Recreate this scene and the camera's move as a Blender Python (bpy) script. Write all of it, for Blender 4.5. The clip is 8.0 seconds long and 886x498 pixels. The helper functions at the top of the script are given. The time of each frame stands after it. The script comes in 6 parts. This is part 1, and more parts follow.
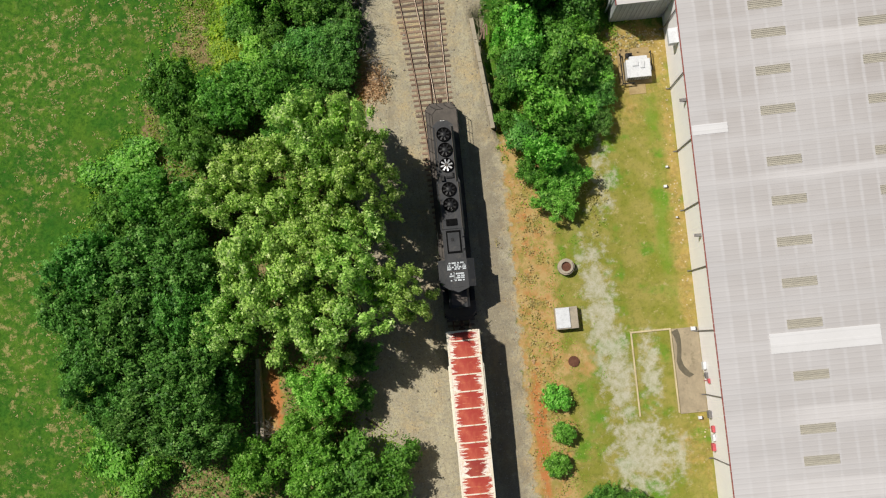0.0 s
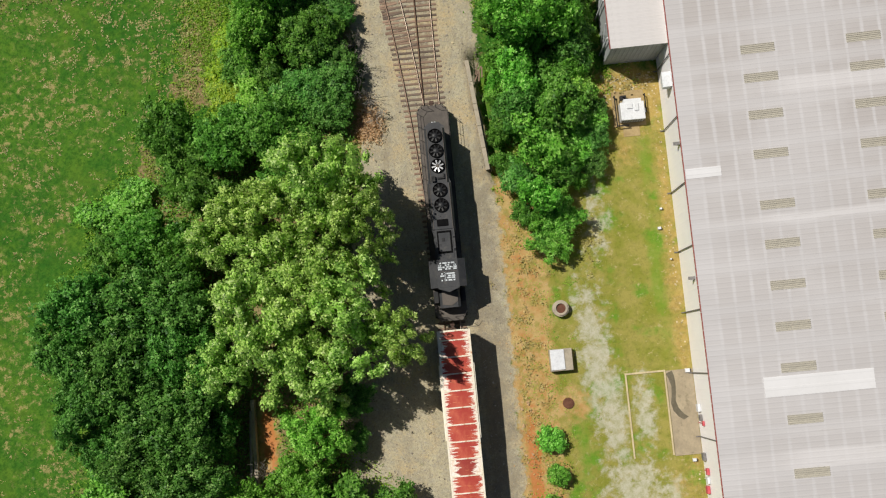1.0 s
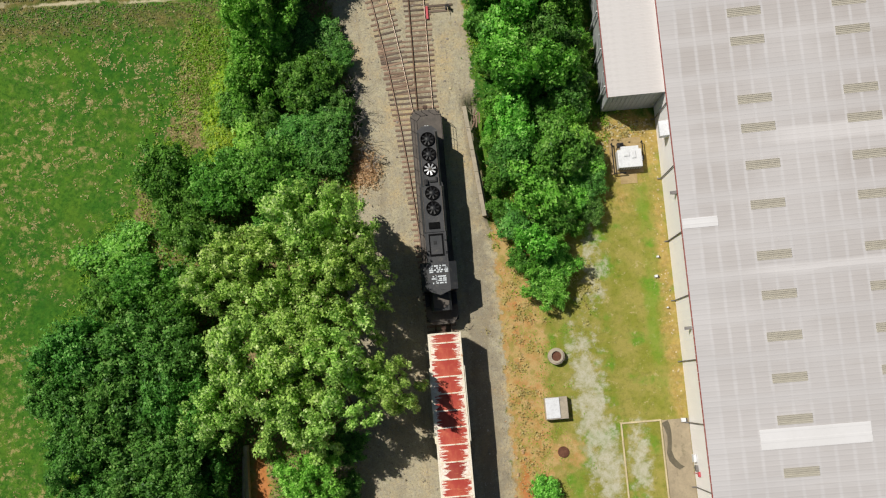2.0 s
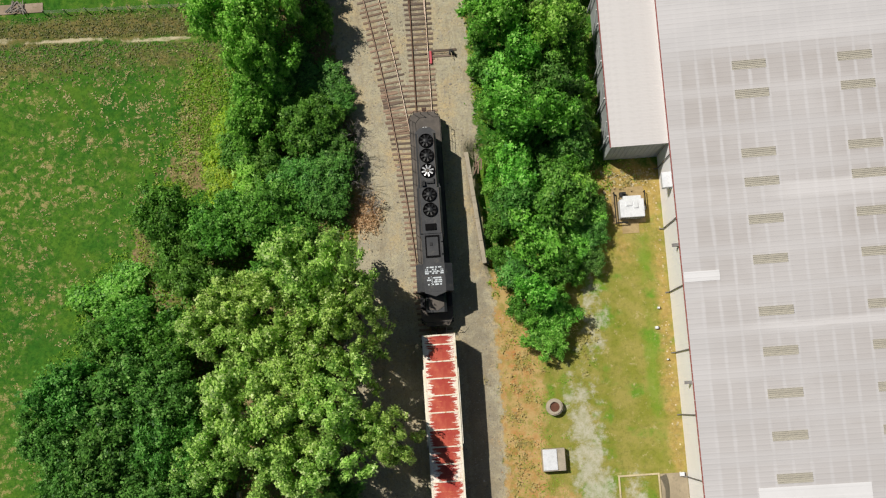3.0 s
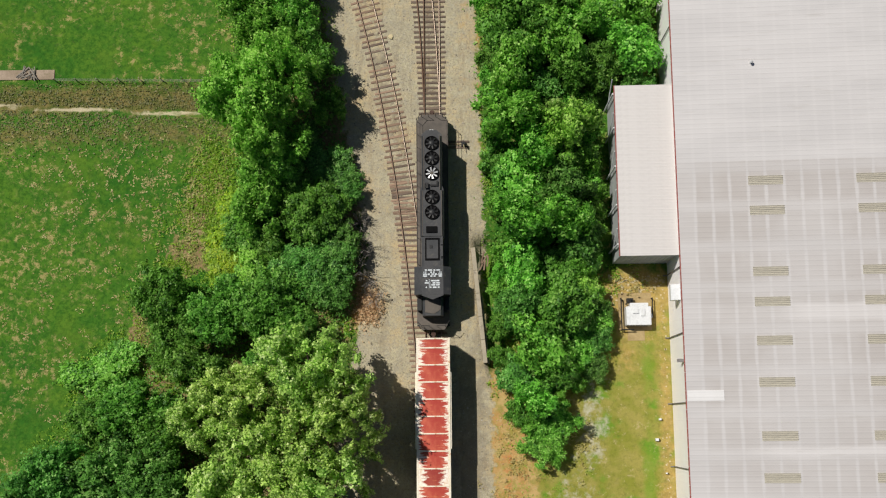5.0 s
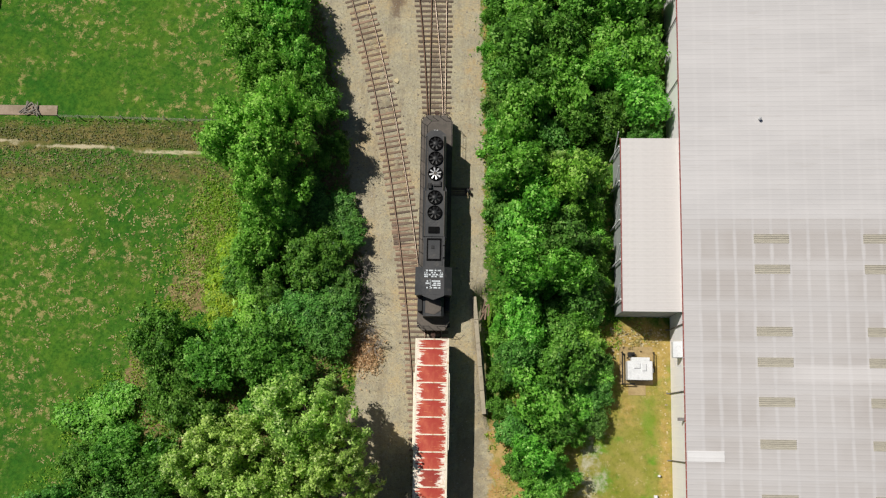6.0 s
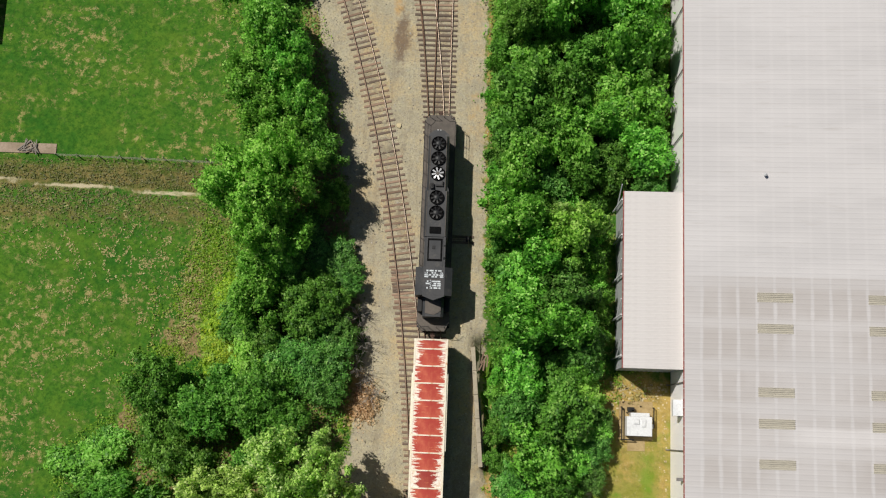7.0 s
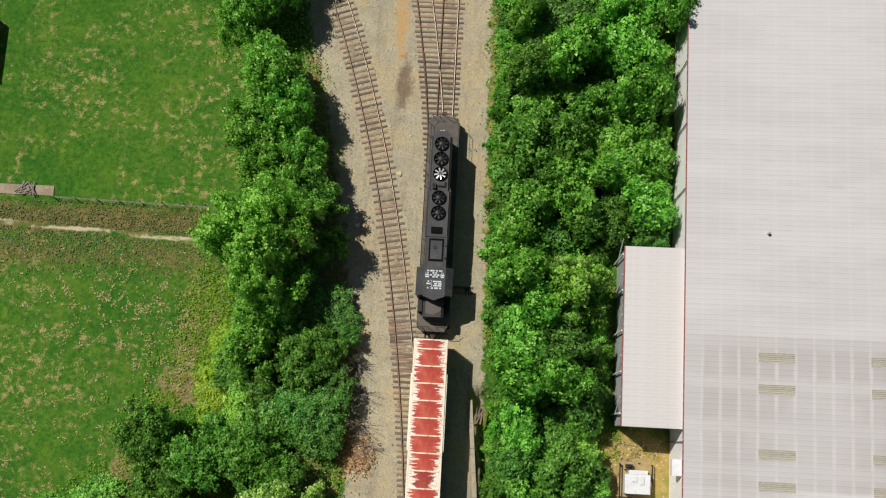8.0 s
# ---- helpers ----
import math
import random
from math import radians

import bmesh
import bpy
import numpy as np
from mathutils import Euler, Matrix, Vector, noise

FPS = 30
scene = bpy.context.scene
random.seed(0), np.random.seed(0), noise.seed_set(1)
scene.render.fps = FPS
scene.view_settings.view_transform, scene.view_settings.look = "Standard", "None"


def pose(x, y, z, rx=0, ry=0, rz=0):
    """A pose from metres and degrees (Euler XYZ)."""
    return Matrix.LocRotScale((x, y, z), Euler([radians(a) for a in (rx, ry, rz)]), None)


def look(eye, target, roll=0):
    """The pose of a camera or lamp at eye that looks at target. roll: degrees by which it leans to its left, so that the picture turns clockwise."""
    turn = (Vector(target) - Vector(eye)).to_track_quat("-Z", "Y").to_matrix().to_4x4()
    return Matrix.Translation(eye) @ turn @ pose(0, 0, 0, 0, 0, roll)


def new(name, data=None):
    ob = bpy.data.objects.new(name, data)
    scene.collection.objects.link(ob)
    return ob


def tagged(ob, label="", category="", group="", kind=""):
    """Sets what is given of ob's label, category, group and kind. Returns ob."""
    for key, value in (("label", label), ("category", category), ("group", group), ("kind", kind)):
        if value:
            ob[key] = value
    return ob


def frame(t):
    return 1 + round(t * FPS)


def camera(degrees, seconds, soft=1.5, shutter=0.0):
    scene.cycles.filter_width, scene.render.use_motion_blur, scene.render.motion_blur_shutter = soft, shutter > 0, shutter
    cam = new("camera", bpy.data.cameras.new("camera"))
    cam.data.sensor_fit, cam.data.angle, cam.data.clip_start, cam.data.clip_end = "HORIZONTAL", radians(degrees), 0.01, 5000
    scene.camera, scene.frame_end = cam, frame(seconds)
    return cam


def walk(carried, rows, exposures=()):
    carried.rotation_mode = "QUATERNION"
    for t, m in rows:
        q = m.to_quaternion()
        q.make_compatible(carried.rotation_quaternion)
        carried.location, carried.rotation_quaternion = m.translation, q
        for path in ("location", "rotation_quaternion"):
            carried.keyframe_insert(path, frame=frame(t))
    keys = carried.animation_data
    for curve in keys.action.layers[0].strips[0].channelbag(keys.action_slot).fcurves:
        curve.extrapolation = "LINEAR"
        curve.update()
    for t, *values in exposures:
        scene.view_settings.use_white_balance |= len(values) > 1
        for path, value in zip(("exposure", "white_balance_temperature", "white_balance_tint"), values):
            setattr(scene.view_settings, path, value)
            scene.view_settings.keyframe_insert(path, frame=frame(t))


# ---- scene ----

# ---- camera ----
cam = camera(45.0, 8.0, soft=1.2)
ROWS = [
    (0.0, -0.872, 0.070, 101.158, 5.035, 0.594, -5.490),
    (0.5, -0.700, 0.844, 101.461, 5.637, 0.490, -5.556),
    (1.0, -0.490, 1.898, 101.616, 6.183, 0.428, -5.395),
    (1.5, 0.061, 2.907, 101.639, 6.817, 0.551, -5.152),
    (3.0, 0.813, 6.951, 101.172, 8.331, 0.485, -3.793),
    (3.5, 1.114, 8.726, 101.009, 8.618, 0.503, -2.939),
    (4.0, 1.170, 10.736, 100.919, 8.784, 0.401, -2.174),
    (4.5, 1.590, 12.789, 100.723, 8.954, 0.546, -1.317),
    (6.0, 1.890, 18.751, 100.291, 9.545, 0.482, 0.941),
    (6.5, 2.226, 21.007, 100.104, 9.611, 0.622, 1.528),
    (7.0, 2.400, 23.040, 99.808, 9.811, 0.636, 2.104),
    (7.5, 2.367, 24.979, 99.597, 10.118, 0.562, 2.552),
    (8.0, 2.544, 26.654, 99.437, 10.534, 0.593, 3.056),
]
walk(cam, [(t, pose(x, y, z, rx, ry, rz)) for t, x, y, z, rx, ry, rz in ROWS])

# ---- light ----
SUN = Vector((-0.53, 0.367, 1.0))
world = bpy.data.worlds.new("sky")
world.use_nodes = True
scene.world = world
sky = world.node_tree.nodes.new("ShaderNodeTexSky")
sky.sky_type, sky.sun_disc = "NISHITA", False
sky.sun_elevation, sky.sun_rotation = radians(57.2), radians(304.7)
world.node_tree.links.new(sky.outputs[0], world.node_tree.nodes["Background"].inputs[0])
world.node_tree.nodes["Background"].inputs[1].default_value = 0.034
lamp = bpy.data.lights.new("sun", "SUN")
lamp.energy, lamp.angle, lamp.color = 4.1, radians(0.55), (1.0, 0.955, 0.88)
sun = new("sun", lamp)
sun.matrix_basis = look(SUN * 100, (0, 0, 0))
scene.view_settings.exposure = 0.18


# ---- materials ----
def nodes_of(name, rough=0.8, metal=0.0):
    m = bpy.data.materials.new(name)
    m.use_nodes = True
    t = m.node_tree
    b = t.nodes["Principled BSDF"]
    b.inputs["Roughness"].default_value, b.inputs["Metallic"].default_value = rough, metal
    b.inputs["Specular IOR Level"].default_value = 0.3
    return m, t, b


def nd(t, kind, **values):
    n = t.nodes.new(kind)
    for k, v in values.items():
        n.inputs[k.replace("_", " ")].default_value = v
    return n


def mix(t, fac, a, b):
    """A colour mix; each input is a socket, a colour or a number."""
    n = t.nodes.new("ShaderNodeMix")
    n.data_type = "RGBA"
    for i, v in ((0, fac), (6, a), (7, b)):
        if isinstance(v, bpy.types.NodeSocket):
            t.links.new(v, n.inputs[i])
        else:
            n.inputs[i].default_value = v if i == 0 else (*v, 1)
    return n.outputs[2]


def ramp(t, v, lo, hi):
    n = t.nodes.new("ShaderNodeMapRange")
    n.interpolation_type = "SMOOTHSTEP"
    n.inputs[1].default_value, n.inputs[2].default_value = lo, hi
    t.links.new(v, n.inputs[0])
    return n.outputs[0]


def calc(t, op, a, b=0.0):
    n = t.nodes.new("ShaderNodeMath")
    n.operation = op
    for i, v in ((0, a), (1, b)):
        if isinstance(v, bpy.types.NodeSocket):
            t.links.new(v, n.inputs[i])
        else:
            n.inputs[i].default_value = v
    return n.outputs[0]


def grain(t, scale, detail=4.0, rough=0.6, stretch=None, space="Object"):
    """A noise value in the thing's own metres."""
    c = t.nodes.new("ShaderNodeTexCoord").outputs[space]
    if stretch:
        mp = t.nodes.new("ShaderNodeMapping")
        mp.inputs["Scale"].default_value = stretch
        t.links.new(c, mp.inputs[0])
        c = mp.outputs[0]
    n = nd(t, "ShaderNodeTexNoise", Scale=scale, Detail=detail, Roughness=rough)
    t.links.new(c, n.inputs["Vector"])
    return n.outputs[0]


def bump(t, b, height, strength=0.4, distance=0.05):
    n = nd(t, "ShaderNodeBump", Strength=strength, Distance=distance)
    t.links.new(height, n.inputs["Height"])
    t.links.new(n.outputs[0], b.inputs["Normal"])


def surface(name, a, b, rough=0.8, metal=0.0, coarse=0.5, fine=8.0, relief=0.3, depth=0.02, c=None, stretch=None, vary=0.0, grime=0.45):
    """Two colours mixed by a coarse and a fine noise, with relief; c: a third colour for stains."""
    m, t, p = nodes_of(name, rough, metal)
    n1, n2 = grain(t, coarse, 5, 0.65, stretch), grain(t, fine, 4, 0.7, stretch)
    col = mix(t, ramp(t, n1, 0.35, 0.65), a, b)
    col = mix(t, calc(t, "MULTIPLY", ramp(t, n2, 0.4, 0.75), grime), col, tuple(0.55 * v for v in a))
    if c:
        col = mix(t, ramp(t, grain(t, coarse * 2.3, 6, 0.7, stretch), 0.56, 0.68), col, c)
    if vary:
        info = t.nodes.new("ShaderNodeObjectInfo")
        hs = nd(t, "ShaderNodeHueSaturation")
        t.links.new(calc(t, "ADD", calc(t, "MULTIPLY", info.outputs["Random"], 2 * vary), 1 - vary), hs.inputs["Value"])
        t.links.new(col, hs.inputs["Color"])
        col = hs.outputs[0]
    t.links.new(col, p.inputs["Base Color"])
    if relief:
        bump(t, p, n2, relief, depth)
    return m


def leaf_material(name, dark, light, tip, spread=0.3):
    """Leaves: each clump, and each tree, a little different; light shines through."""
    m, t, p = nodes_of(name, 0.5)
    isl = t.nodes.new("ShaderNodeNewGeometry").outputs["Random Per Island"]
    info = t.nodes.new("ShaderNodeObjectInfo").outputs["Random"]
    tone = t.nodes.new("ShaderNodeAttribute")
    tone.attribute_name = "tone"
    # Twig tone at random: on crowns, paler twigs stand in for sunlit tufts.
    young = calc(t, "ADD", calc(t, "MULTIPLY", tone.outputs["Fac"], 0.75), calc(t, "MULTIPLY", isl, 0.3))
    col = mix(t, ramp(t, young, 0.05, 0.7), dark, light)
    col = mix(t, ramp(t, young, 0.7, 1.0), col, tip)
    hs = nd(t, "ShaderNodeHueSaturation")
    t.links.new(calc(t, "ADD", calc(t, "MULTIPLY", info, spread), 1 - spread / 2), hs.inputs["Value"])
    t.links.new(calc(t, "ADD", calc(t, "MULTIPLY", info, 0.018), 0.490), hs.inputs["Hue"])
    t.links.new(col, hs.inputs["Color"])
    t.links.new(hs.outputs[0], p.inputs["Base Color"])
    tr = t.nodes.new("ShaderNodeBsdfTranslucent")
    t.links.new(hs.outputs[0], tr.inputs[0])
    sh = t.nodes.new("ShaderNodeMixShader")
    sh.inputs[0].default_value = 0.4
    t.links.new(p.outputs[0], sh.inputs[1])
    t.links.new(tr.outputs[0], sh.inputs[2])
    t.links.new(sh.outputs[0], t.nodes["Material Output"].inputs[0])
    return m


M_PALE = leaf_material("pale_leaves", (0.115, 0.24, 0.04), (0.56, 0.81, 0.19), (0.86, 0.98, 0.47), 0.08)
M_SOFT = leaf_material("soft_green_leaves", (0.11, 0.30, 0.035), (0.34, 0.69, 0.095), (0.56, 0.84, 0.22), 0.12)
M_DARK = leaf_material("dark_leaves", (0.046, 0.136, 0.024), (0.152, 0.385, 0.062), (0.36, 0.60, 0.17))
M_MID = leaf_material("green_leaves", (0.046, 0.145, 0.020), (0.165, 0.40, 0.050), (0.35, 0.60, 0.14))
M_BRIGHT = leaf_material("bright_leaves", (0.058, 0.205, 0.022), (0.235, 0.58, 0.066), (0.50, 0.82, 0.21))
M_YELLOW = leaf_material("yellow_leaves", (0.14, 0.29, 0.02), (0.36, 0.56, 0.035), (0.62, 0.70, 0.05))
M_WEED = leaf_material("weed_leaves", (0.13, 0.30, 0.02), (0.29, 0.50, 0.04), (0.46, 0.54, 0.10))
M_STRAW = leaf_material("dry_grass", (0.31, 0.28, 0.09), (0.52, 0.45, 0.17), (0.66, 0.58, 0.27), 0.1)
M_RANK = leaf_material("rank_grass", (0.085, 0.120, 0.026), (0.215, 0.215, 0.058), (0.36, 0.32, 0.12), 0.1)
# Near-black stands in for the dark depth of fan and exhaust openings.
M_JET = surface("jet_black", (0.004, 0.004, 0.0045), (0.007, 0.007, 0.007), 0.9, 0, 2, 12, 0.0)
M_JET.node_tree.nodes["Principled BSDF"].inputs["Specular IOR Level"].default_value = 0.08
M_DOME = surface("dull_black_dome", (0.010, 0.011, 0.012), (0.018, 0.018, 0.019), 0.42, 0, 2, 12, 0.0)
M_STONES = leaf_material("broken_stone", (0.17, 0.145, 0.11), (0.40, 0.36, 0.29), (0.58, 0.54, 0.46), 0.0)
M_PATH = surface("dirty_path", (0.36, 0.28, 0.21), (0.26, 0.20, 0.14), 0.95, 0, 0.8, 6, 0.3, 0.01, c=(0.20, 0.17, 0.10))
M_PAD = surface("brown_concrete", (0.37, 0.305, 0.205), (0.28, 0.23, 0.155), 0.9, 0, 0.6, 7, 0.3, 0.01, c=(0.22, 0.185, 0.12))
M_DRYSLAB = surface("soiled_slab", (0.40, 0.30, 0.15), (0.30, 0.215, 0.10), 0.95, 0, 0.9, 7, 0.3, 0.01)
M_RAILHEAD = surface("dull_rail_top", (0.33, 0.235, 0.175), (0.24, 0.155, 0.11), 0.5, 0.4, 0.4, 30, 0.05, 0.002)
M_CLAYBIT = surface("clay_lumps", (0.52, 0.36, 0.20), (0.42, 0.24, 0.12), 0.95, 0, 2, 15, 0.4, 0.01)
M_BARK = surface("bark", (0.16, 0.12, 0.085), (0.08, 0.06, 0.045), 0.9, coarse=2, fine=20, depth=0.03)
M_RAIL = surface("rail_steel", (0.20, 0.12, 0.08), (0.13, 0.075, 0.05), 0.6, 0.3, 1.0, 30, 0.2, 0.004)
M_RAILTOP = surface("pale_rail_top", (0.50, 0.41, 0.33), (0.36, 0.26, 0.19), 0.42, 0.5, 0.4, 30, 0.05, 0.002)
M_TIE = surface("old_timber", (0.27, 0.185, 0.13), (0.15, 0.10, 0.07), 0.9, 0, 1.5, 14, 0.5, 0.02, stretch=(0.3, 2, 2), vary=0.3)
M_TIE_NEW = surface("creosoted_timber", (0.17, 0.125, 0.095), (0.09, 0.066, 0.05), 0.85, 0, 1.5, 14, 0.5, 0.02, stretch=(0.3, 2, 2), vary=0.25)
M_LOCO = surface("faded_black_paint", (0.030, 0.032, 0.035), (0.048, 0.048, 0.050), 0.5, 0.0, 0.7, 6, 0.1, 0.005, c=(0.066, 0.063, 0.058))
M_DECK = surface("dusty_deck", (0.125, 0.106, 0.090), (0.080, 0.070, 0.061), 0.75, 0, 0.8, 8, 0.2, 0.005)
M_BLACK = surface("black_iron", (0.012, 0.012, 0.013), (0.022, 0.021, 0.02), 0.55, 0.0, 2, 12, 0.1, 0.005)
M_SILVER = surface("silver_paint", (0.72, 0.72, 0.72), (0.58, 0.58, 0.58), 0.4, 0.3, 2, 12, 0.0)
M_MARK = surface("white_marking", (0.62, 0.66, 0.68), (0.45, 0.48, 0.5), 0.6, 0, 3, 12, 0.0)
M_GLASS = surface("cab_glass", (0.02, 0.025, 0.03), (0.03, 0.035, 0.04), 0.08, 0, 2, 8, 0.0)
M_CREAM = surface("weathered_cream_paint", (0.74, 0.66, 0.50), (0.80, 0.74, 0.62), 0.7, 0, 0.8, 9, 0.15, 0.004, c=(0.52, 0.26, 0.13))
M_UNDER = surface("rusty_underframe", (0.10, 0.06, 0.045), (0.06, 0.04, 0.032), 0.85, 0.1, 1, 10, 0.3, 0.01)
M_WHITE = surface("white_metal_siding", (0.95, 0.925, 0.925), (0.92, 0.89, 0.89), 0.45, 0, 0.3, 3, 0.0, 0.004, grime=0.05)
M_PATCH = surface("new_white_sheet", (0.63, 0.62, 0.62), (0.60, 0.59, 0.585), 0.45, 0, 0.3, 3, 0.0, grime=0.06)
M_STAIN = surface("damp_dirt", (0.10, 0.085, 0.055), (0.14, 0.12, 0.08), 0.6, 0, 1.2, 8, 0.1)
M_DEAD = leaf_material("dead_leaves", (0.46, 0.29, 0.15), (0.66, 0.46, 0.27), (0.76, 0.58, 0.38), 0.1)
M_TWIG = surface("bleached_twig", (0.36, 0.33, 0.29), (0.26, 0.23, 0.2), 0.9, 0, 3, 15, 0.2)
M_BLUEGREY = surface("dark_slate_paint", (0.035, 0.045, 0.05), (0.05, 0.06, 0.065), 0.5, 0, 1, 6, 0.1)
M_GREYWALL = surface("grey_metal_siding", (0.42, 0.44, 0.44), (0.36, 0.38, 0.38), 0.6, 0, 0.3, 3, 0.05, 0.004)
M_ANNEX = surface("pale_metal_roof", (0.555, 0.53, 0.515), (0.525, 0.50, 0.485), 0.5, 0, 0.35, 3, 0.06, 0.004, grime=0.12)
M_REDTRIM = surface("faded_red_trim", (0.26, 0.055, 0.045), (0.33, 0.11, 0.09), 0.6, 0, 1.0, 6, 0.1, 0.004, c=(0.42, 0.30, 0.27))
M_PIPE = surface("grey_downspout", (0.14, 0.13, 0.125), (0.2, 0.19, 0.18), 0.6, 0, 1, 6, 0.1)
M_CONC = surface("weathered_concrete", (0.42, 0.36, 0.27), (0.33, 0.29, 0.22), 0.9, 0, 0.7, 7, 0.3, 0.01, c=(0.25, 0.22, 0.17))
M_CURB = surface("cream_kerb", (0.56, 0.47, 0.28), (0.46, 0.38, 0.23), 0.85, 0, 1.0, 8, 0.2, 0.01)
M_SKYL = surface("dusty_fibreglass", (0.36, 0.335, 0.28), (0.43, 0.40, 0.33), 0.5, 0, 0.6, 4, 0.1, 0.004, stretch=(0.3, 3, 1))
M_PLASTIC = surface("white_enamel", (0.68, 0.69, 0.70), (0.60, 0.61, 0.62), 0.45, 0, 0.8, 5, 0.0)
M_RUSTLID = surface("rusty_iron", (0.17, 0.075, 0.045), (0.12, 0.05, 0.03), 0.85, 0.2, 3, 20, 0.3, 0.006)
M_REDP = surface("red_paint", (0.55, 0.10, 0.12), (0.48, 0.07, 0.08), 0.5, 0, 2, 10, 0.0)
M_WOODGREY = surface("grey_timber", (0.30, 0.27, 0.23), (0.22, 0.2, 0.17), 0.9, 0, 1, 12, 0.4, 0.01)


def panel_roof_material():
    """Red roof paint flaked to cream towards the edges of each panel, in streaks across the car."""
    m, t, p = nodes_of("flaking_red_roof_paint", 0.7)
    co = t.nodes.new("ShaderNodeTexCoord").outputs["Object"]
    info = t.nodes.new("ShaderNodeObjectInfo").outputs["Random"]
    sep = t.nodes.new("ShaderNodeSeparateXYZ")
    t.links.new(co, sep.inputs[0])
    mp = t.nodes.new("ShaderNodeMapping")
    mp.inputs["Scale"].default_value = (0.7, 6.0, 1.0)
    t.links.new(co, mp.inputs[0])
    shift = t.nodes.new("ShaderNodeCombineXYZ")
    t.links.new(calc(t, "MULTIPLY", info, 60.0), shift.inputs[0])
    t.links.new(calc(t, "MULTIPLY", info, 31.0), shift.inputs[1])
    t.links.new(shift.outputs[0], mp.inputs["Location"])
    streak = nd(t, "ShaderNodeTexNoise", Scale=1.6, Detail=5.0, Roughness=0.7)
    t.links.new(mp.outputs[0], streak.inputs["Vector"])
    ax = calc(t, "ABSOLUTE", sep.outputs[0])
    ay = calc(t, "ABSOLUTE", sep.outputs[1])
    far = calc(t, "ADD", calc(t, "MULTIPLY", ax, 0.66), calc(t, "MULTIPLY", calc(t, "MAXIMUM", calc(t, "SUBTRACT", ay, 0.42), 0.0), 2.0))
    wear = calc(t, "ADD", far, calc(t, "MULTIPLY", calc(t, "SUBTRACT", streak.outputs[0], 0.5), 1.9))
    wear = calc(t, "ADD", wear, calc(t, "MULTIPLY", calc(t, "SUBTRACT", info, 0.2), 0.4))
    fac = ramp(t, wear, 0.76, 0.90)
    blot = grain(t, 1.1, 4, 0.6)
    red = mix(t, ramp(t, blot, 0.35, 0.7), (0.37, 0.044, 0.031), (0.49, 0.108, 0.060))
    # some panels darkened to maroon at random, in place of tree shade
    red = mix(t, calc(t, "MULTIPLY", ramp(t, info, 0.5, 0.9), 0.45), red, (0.17, 0.022, 0.02))
    red = mix(t, calc(t, "MULTIPLY", ramp(t, streak.outputs[0], 0.57, 0.7), 0.55), red, (0.60, 0.20, 0.08))
    cream = mix(t, ramp(t, grain(t, 5, 5, 0.7), 0.4, 0.7), (0.80, 0.74, 0.66), (0.68, 0.50, 0.34))
    t.links.new(mix(t, fac, red, cream), p.inputs["Base Color"])
    bump(t, p, streak.outputs[0], 0.2, 0.005)
    return m


M_REDROOF = panel_roof_material()


